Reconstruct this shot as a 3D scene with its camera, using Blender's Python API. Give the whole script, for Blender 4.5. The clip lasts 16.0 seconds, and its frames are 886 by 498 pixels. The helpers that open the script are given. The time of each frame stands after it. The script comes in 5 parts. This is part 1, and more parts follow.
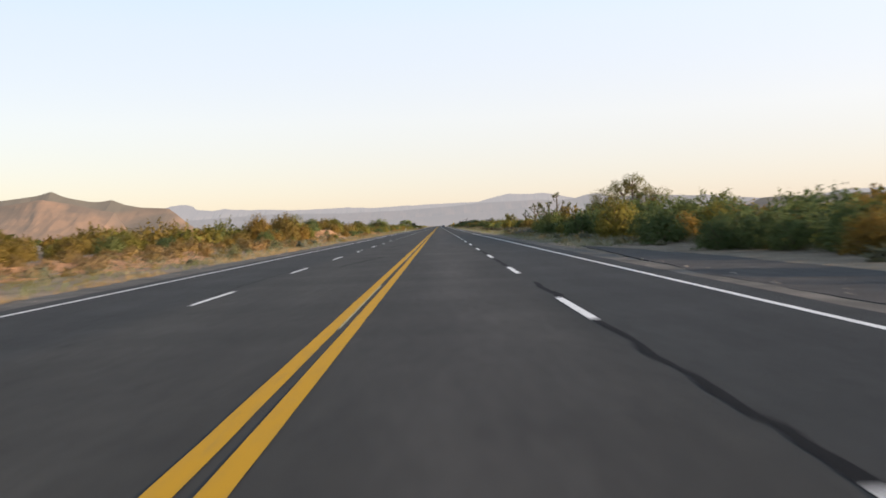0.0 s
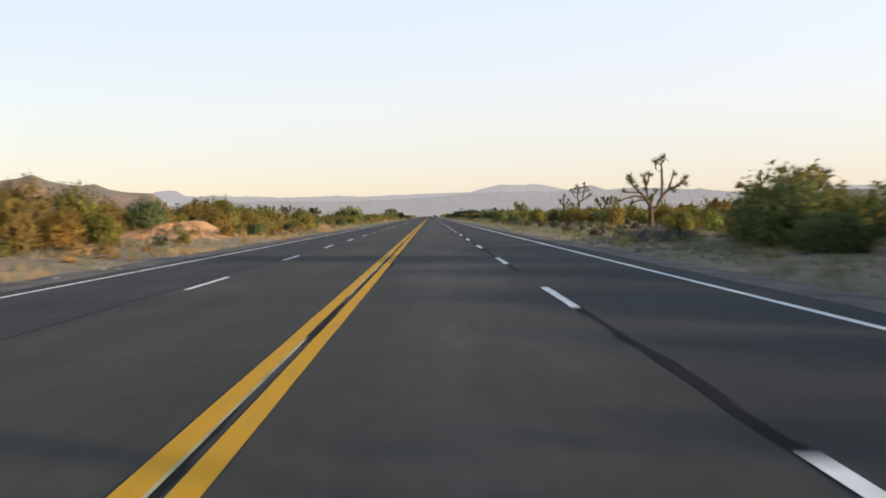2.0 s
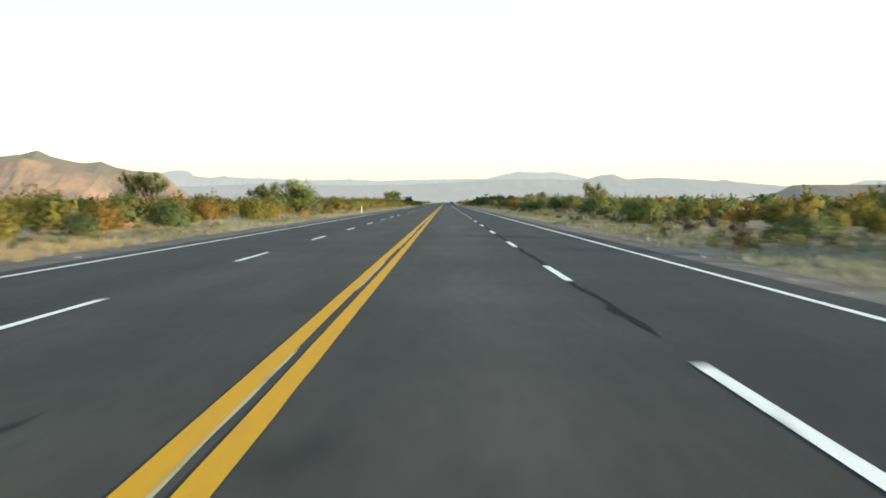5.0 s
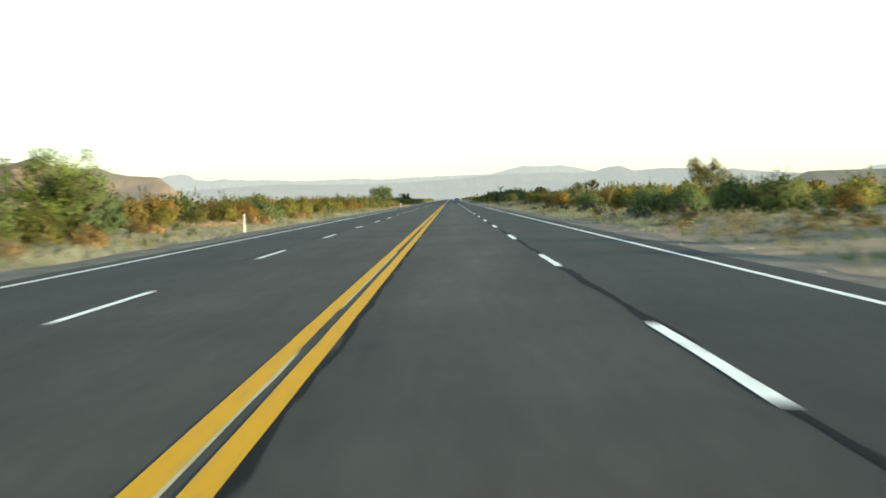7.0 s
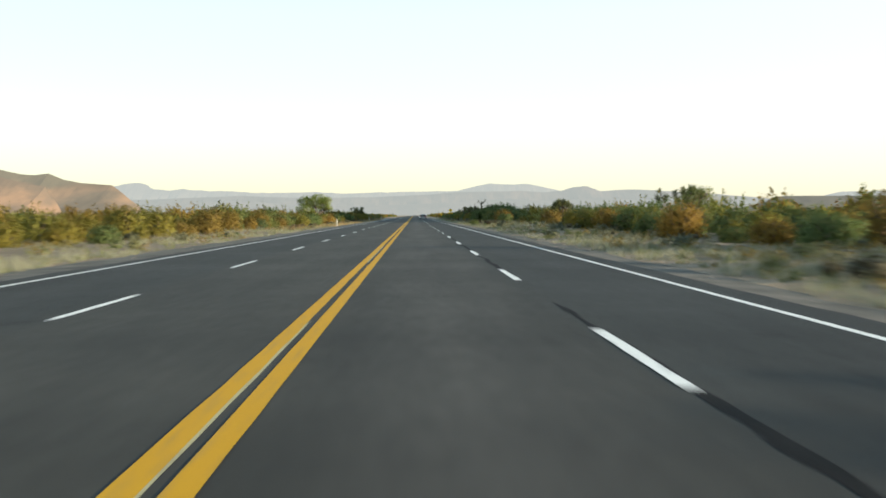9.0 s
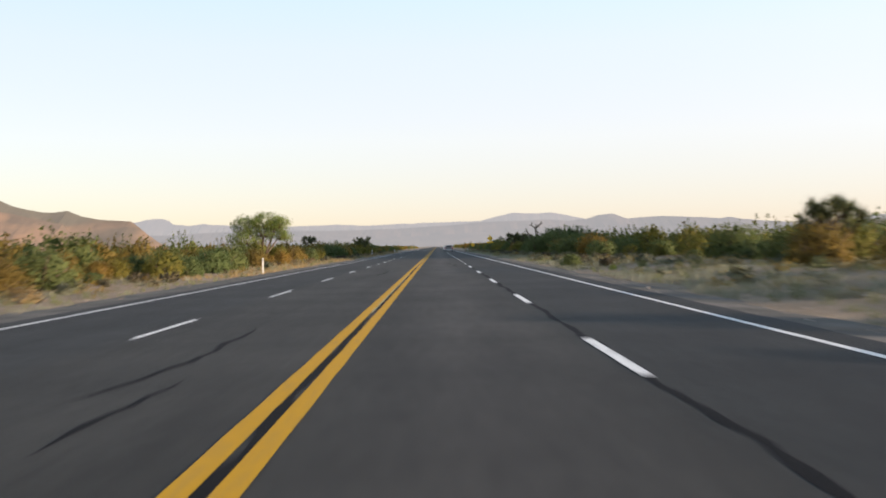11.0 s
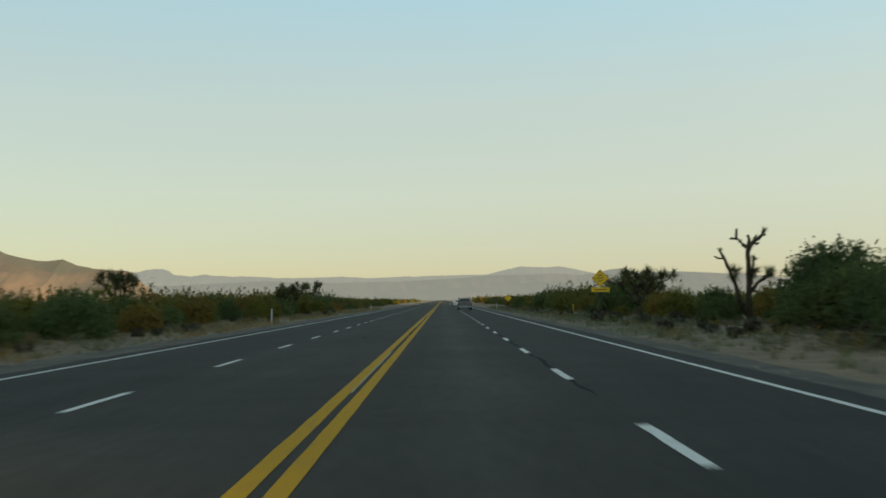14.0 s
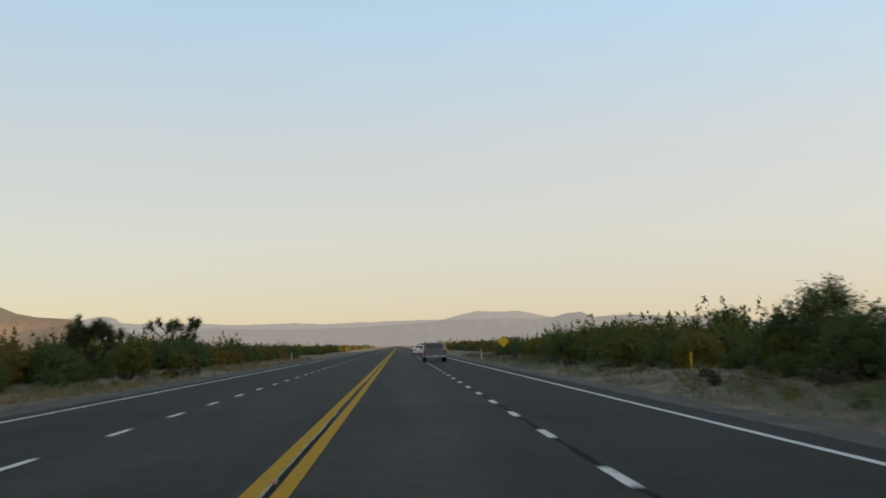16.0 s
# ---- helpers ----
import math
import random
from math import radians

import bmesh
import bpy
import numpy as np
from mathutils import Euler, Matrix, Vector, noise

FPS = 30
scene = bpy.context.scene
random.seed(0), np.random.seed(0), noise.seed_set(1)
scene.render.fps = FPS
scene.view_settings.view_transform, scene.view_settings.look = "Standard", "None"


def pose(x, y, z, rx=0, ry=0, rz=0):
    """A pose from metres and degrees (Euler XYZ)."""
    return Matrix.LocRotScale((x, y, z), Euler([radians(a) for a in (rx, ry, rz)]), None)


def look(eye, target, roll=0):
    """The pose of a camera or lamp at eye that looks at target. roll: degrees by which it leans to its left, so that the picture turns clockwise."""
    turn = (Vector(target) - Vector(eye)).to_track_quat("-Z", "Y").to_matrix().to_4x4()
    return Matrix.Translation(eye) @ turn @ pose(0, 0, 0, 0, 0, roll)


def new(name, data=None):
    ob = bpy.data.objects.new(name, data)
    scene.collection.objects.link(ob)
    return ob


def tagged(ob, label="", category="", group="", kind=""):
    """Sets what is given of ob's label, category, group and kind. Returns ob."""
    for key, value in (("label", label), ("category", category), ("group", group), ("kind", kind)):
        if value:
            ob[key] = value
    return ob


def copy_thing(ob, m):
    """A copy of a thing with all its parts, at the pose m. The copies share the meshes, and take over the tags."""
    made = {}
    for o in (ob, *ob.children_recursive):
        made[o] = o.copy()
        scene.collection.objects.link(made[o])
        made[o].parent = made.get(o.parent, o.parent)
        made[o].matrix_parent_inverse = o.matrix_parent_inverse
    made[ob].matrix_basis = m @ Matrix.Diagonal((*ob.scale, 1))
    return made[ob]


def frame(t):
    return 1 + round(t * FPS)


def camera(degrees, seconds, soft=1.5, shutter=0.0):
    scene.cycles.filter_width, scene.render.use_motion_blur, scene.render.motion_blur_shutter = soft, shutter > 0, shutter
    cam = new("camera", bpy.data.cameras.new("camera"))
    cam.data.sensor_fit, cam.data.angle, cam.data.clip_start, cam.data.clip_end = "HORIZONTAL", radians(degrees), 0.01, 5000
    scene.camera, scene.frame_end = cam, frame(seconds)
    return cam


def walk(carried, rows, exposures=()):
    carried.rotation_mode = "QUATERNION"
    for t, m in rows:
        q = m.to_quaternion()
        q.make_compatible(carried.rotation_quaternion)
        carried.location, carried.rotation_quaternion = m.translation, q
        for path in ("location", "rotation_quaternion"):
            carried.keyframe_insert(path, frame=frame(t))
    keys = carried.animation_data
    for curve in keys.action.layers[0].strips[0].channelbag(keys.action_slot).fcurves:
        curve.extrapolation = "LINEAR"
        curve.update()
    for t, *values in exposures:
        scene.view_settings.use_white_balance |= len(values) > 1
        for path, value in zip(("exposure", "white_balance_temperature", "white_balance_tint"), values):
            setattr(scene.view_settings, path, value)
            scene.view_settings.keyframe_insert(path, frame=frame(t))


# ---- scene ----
cam = camera(54.0, 16.0, soft=1.7, shutter=0.4)
PATH = [
    (0.0, pose(1.462, -0.00, 1.441, 88.45, 2.20, -0.26)),
    (0.5, pose(1.526, 17.58, 1.441, 88.70, 2.57, -0.29)),
    (1.0, pose(1.493, 35.49, 1.441, 88.15, 2.12, -0.48)),
    (1.5, pose(1.427, 53.55, 1.441, 88.40, 1.98, -0.04)),
    (2.0, pose(1.478, 71.29, 1.441, 87.79, 1.26, -0.85)),
    (2.5, pose(1.439, 88.73, 1.441, 88.01, 0.83, -0.76)),
    (3.0, pose(1.467, 105.82, 1.441, 87.18, 1.46, -0.67)),
    (3.5, pose(1.438, 123.11, 1.441, 87.31, 2.23, -0.97)),
    (4.0, pose(1.424, 140.79, 1.441, 87.68, 1.13, -0.67)),
    (4.5, pose(1.390, 158.63, 1.441, 87.10, -0.17, 0.06)),
    (7.0, pose(1.456, 246.15, 1.441, 86.71, 1.61, 0.45)),
    (7.5, pose(1.436, 263.86, 1.441, 87.16, 1.37, -0.42)),
    (8.0, pose(1.333, 281.25, 1.441, 87.54, 1.04, -1.26)),
    (10.5, pose(1.459, 369.40, 1.441, 88.15, -0.44, -2.12)),
    (11.0, pose(1.426, 386.24, 1.441, 89.81, 1.19, -0.40)),
    (11.5, pose(1.402, 403.75, 1.441, 91.33, 0.56, 1.62)),
    (12.0, pose(1.353, 421.23, 1.441, 91.75, 0.22, 2.07)),
    (12.5, pose(1.377, 438.33, 1.441, 92.52, 0.18, 2.15)),
    (13.0, pose(1.397, 454.78, 1.441, 93.28, 0.89, 1.88)),
    (13.5, pose(1.413, 470.26, 1.441, 93.59, 0.86, 0.43)),
    (14.0, pose(1.405, 484.39, 1.441, 93.35, 0.59, -0.01)),
    (14.5, pose(1.405, 497.63, 1.441, 93.60, 0.82, -0.79)),
    (15.0, pose(1.407, 509.45, 1.441, 92.80, 1.19, -1.62)),
    (15.5, pose(1.315, 519.91, 1.441, 94.70, 1.42, -2.95)),
    (16.0, pose(1.330, 529.75, 1.441, 96.29, 1.20, -2.91)),
]
walk(cam, PATH, exposures=[
    (0.0, 1.15, 6350, 20), (3.0, 1.13, 6350, 18), (3.5, 1.30, 6080, 20), (4.5, 1.54, 6100, 7), (7.0, 1.68, 6200, -3), (8.0, 1.60, 6200, -3), (10.5, 1.24, 6280, 18),
    (11.0, 1.20, 6300, 19), (11.5, 0.94, 6200, 8), (12.0, 0.71, 6200, 2), (12.5, 0.66, 6350, 0), (13.0, 0.62, 6450, -2), (13.5, 0.62, 6600, -4), (14.0, 0.65, 7000, -2), (14.5, 0.67, 7350, 1), (15.0, 0.69, 7350, 5), (16.0, 0.72, 7050, 15)])

# ---- light: a low evening sun from behind and to the right, clear hazy sky ----
SUN_AZ, SUN_EL = radians(118), radians(9.0)
sky_world = bpy.data.worlds.new("sky")
scene.world = sky_world
sky_world.use_nodes = True
wn = sky_world.node_tree
sky = wn.nodes.new("ShaderNodeTexSky")
sky.sky_type, sky.sun_disc = "NISHITA", False
sky.sun_elevation, sky.sun_rotation = SUN_EL, SUN_AZ
sky.air_density, sky.dust_density, sky.ozone_density = 1.0, 0.3, 1.0
wn.nodes["Background"].inputs["Strength"].default_value = 0.15
haze = wn.nodes.new("ShaderNodeMix")  # thin even haze through the whole sky
haze.data_type = "RGBA"
haze.inputs[0].default_value = 0.78
where = wn.nodes.new("ShaderNodeTexCoord")
height = wn.nodes.new("ShaderNodeSeparateXYZ")
tone = wn.nodes.new("ShaderNodeValToRGB")  # warm dust low down, clear blue higher up
tone.color_ramp.elements[0].position, tone.color_ramp.elements[0].color = 0.0, (0.51, 0.460, 0.40, 1)
tone.color_ramp.elements[1].position, tone.color_ramp.elements[1].color = 0.36, (0.50, 0.75, 0.955, 1)
mid = tone.color_ramp.elements.new(0.12)
mid.color = (0.648, 0.645, 0.602, 1)
middle = tone.color_ramp.elements.new(0.22)
middle.color = (0.635, 0.695, 0.71, 1)
zenith = tone.color_ramp.elements.new(1.0)  # the dusk sky darkens overhead
zenith.color = (0.22, 0.275, 0.33, 1)
upper = tone.color_ramp.elements.new(0.52)
upper.color = (0.41, 0.54, 0.63, 1)
gain = wn.nodes.new("ShaderNodeVectorMath")
gain.operation = "SCALE"
lit = wn.nodes.new("ShaderNodeMath")  # a little brighter on the sun's side
lit.operation = "MULTIPLY_ADD"
lit.inputs[1].default_value, lit.inputs[2].default_value = 0.9, 3.9
wn.links.new(height.outputs["X"], lit.inputs[0])
wn.links.new(lit.outputs[0], gain.inputs["Scale"])
wn.links.new(where.outputs["Generated"], height.inputs[0])
wn.links.new(height.outputs["Z"], tone.inputs[0])
wn.links.new(tone.outputs["Color"], gain.inputs[0])
wn.links.new(gain.outputs["Vector"], haze.inputs[7])
wn.links.new(sky.outputs["Color"], haze.inputs[6])
wn.links.new(haze.outputs[2], wn.nodes["Background"].inputs["Color"])
sun = new("sun", bpy.data.lights.new("sun", "SUN"))
sun.data.energy, sun.data.angle, sun.data.color = 4.4, radians(0.6), (1.0, 0.785, 0.54)
to_sun = Vector((math.sin(SUN_AZ) * math.cos(SUN_EL), math.cos(SUN_AZ) * math.cos(SUN_EL), math.sin(SUN_EL)))
sun.matrix_world = look((0, 0, 30), Vector((0, 0, 30)) - to_sun)


# ---- materials ----
def material(name):
    m = bpy.data.materials.new(name)
    m.use_nodes = True
    nt = m.node_tree
    return m, nt, nt.nodes["Principled BSDF"]


def node(nt, kind, **values):
    n = nt.nodes.new(kind)
    for k, v in values.items():
        n.inputs[k.replace("_", " ")].default_value = v
    return n


def ramp(nt, source, stops):
    r = nt.nodes.new("ShaderNodeValToRGB")
    while len(r.color_ramp.elements) < len(stops):
        r.color_ramp.elements.new(0.5)
    for e, (p, c) in zip(r.color_ramp.elements, stops):
        e.position, e.color = p, (*c, 1)
    nt.links.new(source, r.inputs[0])
    return r.outputs["Color"]


def mix(nt, kind, factor, a, b):
    n = nt.nodes.new("ShaderNodeMix")
    n.data_type, n.blend_type = "RGBA", kind
    for socket, v in ((n.inputs[0], factor), (n.inputs[6], a), (n.inputs[7], b)):
        if isinstance(v, (int, float)):
            socket.default_value = v
        elif isinstance(v, tuple):
            socket.default_value = (*v, 1)
        else:
            nt.links.new(v, socket)
    return n.outputs[2]


def noise_of(nt, scale, detail=4.0, stretch=None):
    tc = nt.nodes.new("ShaderNodeTexCoord")
    n = node(nt, "ShaderNodeTexNoise", Scale=scale, Detail=detail)
    if stretch:
        mp = nt.nodes.new("ShaderNodeMapping")
        mp.inputs["Scale"].default_value = stretch
        nt.links.new(tc.outputs["Object"], mp.inputs["Vector"])
        nt.links.new(mp.outputs["Vector"], n.inputs["Vector"])
    else:
        nt.links.new(tc.outputs["Object"], n.inputs["Vector"])
    return n.outputs["Fac"]


def bump(nt, b, height, strength, distance):
    n = node(nt, "ShaderNodeBump", Strength=strength, Distance=distance)
    nt.links.new(height, n.inputs["Height"])
    nt.links.new(n.outputs["Normal"], b.inputs["Normal"])


def rough_mat(name, dark, light, scale=3.0, grain=60.0, rough=0.9, bump_by=0.3, metal=0.0):
    """A surface with stains at one scale and grain at another."""
    m, nt, b = material(name)
    col = ramp(nt, noise_of(nt, scale), [(0.3, dark), (0.7, light)])
    g = noise_of(nt, grain, 2.0)
    col = mix(nt, "OVERLAY", 0.35, col, ramp(nt, g, [(0.3, (0.25,) * 3), (0.7, (0.75,) * 3)]))
    nt.links.new(col, b.inputs["Base Color"])
    b.inputs["Roughness"].default_value = rough
    b.inputs["Specular IOR Level"].default_value = 0.5 if metal else 0.15
    b.inputs["Metallic"].default_value = metal
    bump(nt, b, g, bump_by, 0.01)
    return m


def asphalt_mat():
    m, nt, b = material("asphalt")
    tc = nt.nodes.new("ShaderNodeTexCoord")
    sep = nt.nodes.new("ShaderNodeSeparateXYZ")
    nt.links.new(tc.outputs["Object"], sep.inputs[0])
    # wheel tracks: polished and paler than the newer outer lanes
    ax = nt.nodes.new("ShaderNodeMath")
    ax.operation = "MULTIPLY_ADD"
    ax.inputs[1].default_value, ax.inputs[2].default_value = 1 / 18.0, 0.5
    nt.links.new(sep.outputs["X"], ax.inputs[0])
    # the pale stop at 0.60 also has the lane's sheen put into its colour
    lanes = ramp(nt, ax.outputs[0], [
        (0.08, (0.0264, 0.0267, 0.0250)), (0.27, (0.0250, 0.0259, 0.0243)), (0.31, (0.0355, 0.0343, 0.0296)), (0.48, (0.0360, 0.0343, 0.0296)),
        (0.53, (0.0336, 0.0321, 0.0283)), (0.60, (0.0480, 0.0450, 0.0405)), (0.68, (0.0336, 0.0321, 0.0283)), (0.72, (0.0245, 0.0251, 0.0236)),
        (0.90, (0.0230, 0.0236, 0.0227))])
    blotch = ramp(nt, noise_of(nt, 0.5, 5.0, (1.6, 0.25, 1)), [(0.3, (0.34,) * 3), (0.7, (0.66,) * 3)])
    bands = ramp(nt, noise_of(nt, 0.35, 3.0, (0.05, 1.0, 1)), [(0.35, (0.38,) * 3), (0.65, (0.62,) * 3)])
    stone = noise_of(nt, 140.0, 3.0)
    col = mix(nt, "OVERLAY", 0.8, lanes, blotch)
    col = mix(nt, "OVERLAY", 0.6, col, bands)
    col = mix(nt, "OVERLAY", 0.5, col, ramp(nt, stone, [(0.3, (0.2,) * 3), (0.7, (0.8,) * 3)]))
    spots = ramp(nt, noise_of(nt, 0.9, 3.0, (1.3, 0.8, 1)), [(0.66, (1, 1, 1)), (0.74, (0.55,) * 3)])
    col = mix(nt, "MULTIPLY", 0.8, col, spots)
    wear = ramp(nt, noise_of(nt, 3.5, 8.0, (1.5, 0.6, 1)), [(0.25, (0.30,) * 3), (0.75, (0.70,) * 3)])
    col = mix(nt, "OVERLAY", 0.55, col, wear)
    nt.links.new(col, b.inputs["Base Color"])
    b.inputs["Roughness"].default_value = 0.85
    b.inputs["Specular IOR Level"].default_value = 0.2
    bump(nt, b, stone, 0.4, 0.006)
    return m


def paint_mat(name, colour, worn):
    m, nt, b = material(name)
    wear = ramp(nt, noise_of(nt, 9.0, 8.0, (1, 0.35, 1)), [(0.52, colour), (0.72, worn)])
    col = mix(nt, "OVERLAY", 0.3, wear, ramp(nt, noise_of(nt, 90.0), [(0.3, (0.3,) * 3), (0.7, (0.7,) * 3)]))
    nt.links.new(col, b.inputs["Base Color"])
    b.inputs["Roughness"].default_value = 0.8
    b.inputs["Specular IOR Level"].default_value = 0.12
    bump(nt, b, noise_of(nt, 90.0), 0.3, 0.004)
    return m


def ground_mat(name, a, b_, c):
    m, nt, b = material(name)
    big = ramp(nt, noise_of(nt, 0.05, 6.0), [(0.35, a), (0.5, b_), (0.68, c)])
    mid = ramp(nt, noise_of(nt, 0.7, 6.0), [(0.3, (0.3, 0.3, 0.29)), (0.7, (0.7, 0.68, 0.64))])
    fine = noise_of(nt, 14.0, 6.0)
    col = mix(nt, "OVERLAY", 0.7, big, mid)
    col = mix(nt, "OVERLAY", 0.5, col, ramp(nt, fine, [(0.3, (0.25,) * 3), (0.7, (0.75,) * 3)]))
    nt.links.new(col, b.inputs["Base Color"])
    b.inputs["Roughness"].default_value = 0.95
    bump(nt, b, fine, 0.9, 0.08)
    return m


def leaf_mat(name, a, b_, c, translucent=0.3):
    """Leaves that differ one by one, and plant by plant."""
    m, nt, b = material(name)
    geo = nt.nodes.new("ShaderNodeNewGeometry")
    info = nt.nodes.new("ShaderNodeObjectInfo")
    spot = nt.nodes.new("ShaderNodeMix")
    spot.inputs[0].default_value = 0.6
    nt.links.new(geo.outputs["Random Per Island"], spot.inputs[2])
    nt.links.new(noise_of(nt, 16.0, 5.0), spot.inputs[3])
    col = ramp(nt, spot.outputs[0], [(0.05, a), (0.5, b_), (0.95, c)])
    tint = ramp(nt, info.outputs["Random"], [(0.0, (0.38, 0.40, 0.43)), (0.35, (0.47, 0.50, 0.48)), (0.7, (0.53, 0.52, 0.48)), (1.0, (0.58, 0.53, 0.46))])
    col = mix(nt, "OVERLAY", 1.0, col, tint)
    nt.links.new(col, b.inputs["Base Color"])
    b.inputs["Roughness"].default_value = 0.7
    b.inputs["Specular IOR Level"].default_value = 0.25
    tr = nt.nodes.new("ShaderNodeBsdfTranslucent")
    nt.links.new(col, tr.inputs["Color"])
    sh = nt.nodes.new("ShaderNodeMixShader")
    sh.inputs[0].default_value = translucent
    nt.links.new(b.outputs[0], sh.inputs[1])
    nt.links.new(tr.outputs[0], sh.inputs[2])
    nt.links.new(sh.outputs[0], nt.nodes["Material Output"].inputs["Surface"])
    return m


def backdrop_mat(name, dark, light, air, share, scrub=None):
    """A far slope; the haze before it is painted on as a glow of the rock itself."""
    m, nt, b = material(name)
    col = ramp(nt, noise_of(nt, 0.006, 6.0, (1, 1, 2.5)), [(0.41, dark), (0.57, light)])
    # broad dark patches stand in for the shaded folds of the slopes
    col = mix(nt, "MULTIPLY", 0.7, col, ramp(nt, noise_of(nt, 0.0026, 3.0, (1, 1, 1.5)), [(0.38, (0.35, 0.38, 0.4)), (0.5, (1, 1, 1))]))
    if scrub:  # grey-green scrub, with the shade of the upper slopes painted in
        tc = nt.nodes.new("ShaderNodeTexCoord")
        sep = nt.nodes.new("ShaderNodeSeparateXYZ")
        nt.links.new(tc.outputs["Object"], sep.inputs[0])
        high = node(nt, "ShaderNodeMapRange")
        high.inputs["From Min"].default_value, high.inputs["From Max"].default_value = scrub
        nt.links.new(sep.outputs["Z"], high.inputs["Value"])
        ragged = nt.nodes.new("ShaderNodeMath")
        ragged.operation = "MULTIPLY_ADD"
        ragged.inputs[1].default_value = 0.9
        nt.links.new(noise_of(nt, 0.008, 5.0), ragged.inputs[0])
        nt.links.new(high.outputs[0], ragged.inputs[2])
        cover = ramp(nt, ragged.outputs[0], [(0.72, (0, 0, 0)), (0.95, (1, 1, 1))])
        col = mix(nt, "MIX", cover, col, (0.105, 0.095, 0.068))
    nt.links.new(col, b.inputs["Base Color"])
    b.inputs["Roughness"].default_value = 1.0
    b.inputs["Specular IOR Level"].default_value = 0.0
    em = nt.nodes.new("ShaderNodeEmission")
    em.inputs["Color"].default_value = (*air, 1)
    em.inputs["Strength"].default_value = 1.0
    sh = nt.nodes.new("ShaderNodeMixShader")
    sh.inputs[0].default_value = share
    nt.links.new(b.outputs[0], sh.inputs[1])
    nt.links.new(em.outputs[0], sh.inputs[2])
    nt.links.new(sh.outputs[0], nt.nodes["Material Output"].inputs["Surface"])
    return m


def plain_mat(name, colour, rough=0.5, metal=0.0, coat=0.0):
    m, nt, b = material(name)
    col = mix(nt, "OVERLAY", 0.25, colour, ramp(nt, noise_of(nt, 7.0, 5.0), [(0.3, (0.35,) * 3), (0.7, (0.65,) * 3)]))
    nt.links.new(col, b.inputs["Base Color"])
    b.inputs["Roughness"].default_value, b.inputs["Metallic"].default_value = rough, metal
    b.inputs["Coat Weight"].default_value = coat
    return m


ASPHALT = asphalt_mat()
TURNOUT = rough_mat("old_asphalt", (0.045, 0.041, 0.038), (0.072, 0.066, 0.06), 1.2, 90.0, 0.9)
TAR = rough_mat("tar", (0.008, 0.008, 0.009), (0.016, 0.015, 0.015), 6.0, 60.0, 0.85)
TAR.node_tree.nodes["Principled BSDF"].inputs["Specular IOR Level"].default_value = 0.06
WHITE_PAINT = paint_mat("white_road_paint", (0.72, 0.72, 0.70), (0.36, 0.35, 0.34))
OLD_PAINT = paint_mat("faded_paint", (0.40, 0.36, 0.22), (0.12, 0.11, 0.09))
YELLOW_PAINT = paint_mat("yellow_road_paint", (0.50, 0.27, 0.012), (0.34, 0.21, 0.05))
GRAVEL = rough_mat("shoulder_gravel", (0.07, 0.066, 0.058), (0.155, 0.14, 0.122), 0.8, 35.0, 0.95, 0.8)
SOIL = ground_mat("desert_soil", (0.14, 0.112, 0.078), (0.185, 0.145, 0.098), (0.225, 0.165, 0.11))
RED_SOIL = ground_mat("red_soil", (0.32, 0.165, 0.070), (0.40, 0.20, 0.085), (0.42, 0.235, 0.11))
CREOSOTE = leaf_mat("creosote_leaves", (0.103, 0.106, 0.021), (0.177, 0.164, 0.034), (0.271, 0.222, 0.051), 0.5)
MESQUITE = leaf_mat("mesquite_leaves", (0.066, 0.091, 0.034), (0.110, 0.142, 0.050), (0.168, 0.192, 0.072), 0.5)
RUSSET = leaf_mat("dry_bush_leaves", (0.130, 0.094, 0.022), (0.215, 0.147, 0.034), (0.304, 0.201, 0.054), 0.5)
SAGE = leaf_mat("sage_leaves", (0.10, 0.11, 0.07), (0.15, 0.155, 0.10), (0.21, 0.20, 0.13))
WEED = leaf_mat("weeds", (0.09, 0.11, 0.045), (0.15, 0.165, 0.07), (0.23, 0.225, 0.11))
YUCCA = leaf_mat("yucca_leaves", (0.05, 0.065, 0.025), (0.09, 0.10, 0.04), (0.16, 0.14, 0.06), 0.1)
STRAW = leaf_mat("dry_grass", (0.175, 0.168, 0.118), (0.25, 0.238, 0.172), (0.33, 0.312, 0.232), 0.2)
BARK = rough_mat("bark", (0.07, 0.05, 0.035), (0.15, 0.11, 0.08), 6.0, 40.0, 0.95, 0.8)
YUCCA_BARK = rough_mat("yucca_bark", (0.042, 0.034, 0.023), (0.095, 0.074, 0.05), 5.0, 30.0, 0.95, 1.0)
STONE = rough_mat("pale_stone", (0.22, 0.19, 0.16), (0.38, 0.33, 0.28), 3.0, 30.0, 0.95, 0.5)
POST_WHITE = plain_mat("white_plastic", (0.60, 0.59, 0.55), 0.6)
SIGN_YELLOW = plain_mat("yellow_sheeting", (0.80, 0.48, 0.01), 0.45)
SIGN_BLACK = plain_mat("black_sheeting", (0.02, 0.02, 0.02), 0.5)
STEEL = rough_mat("galvanised_steel", (0.30, 0.30, 0.30), (0.45, 0.45, 0.45), 5.0, 40.0, 0.5, 0.1, 0.8)
SILVER = plain_mat("silver_car_paint", (0.15, 0.15, 0.16), 0.4, 0.5, 0.4)
CAR_WHITE = plain_mat("white_car_paint", (0.75, 0.75, 0.74), 0.35, 0.0, 0.6)
RUBBER = plain_mat("rubber", (0.018, 0.018, 0.018), 0.85)
POST_DARK = rough_mat("dark_post", (0.05, 0.045, 0.04), (0.09, 0.08, 0.07), 8.0, 60.0, 0.8)
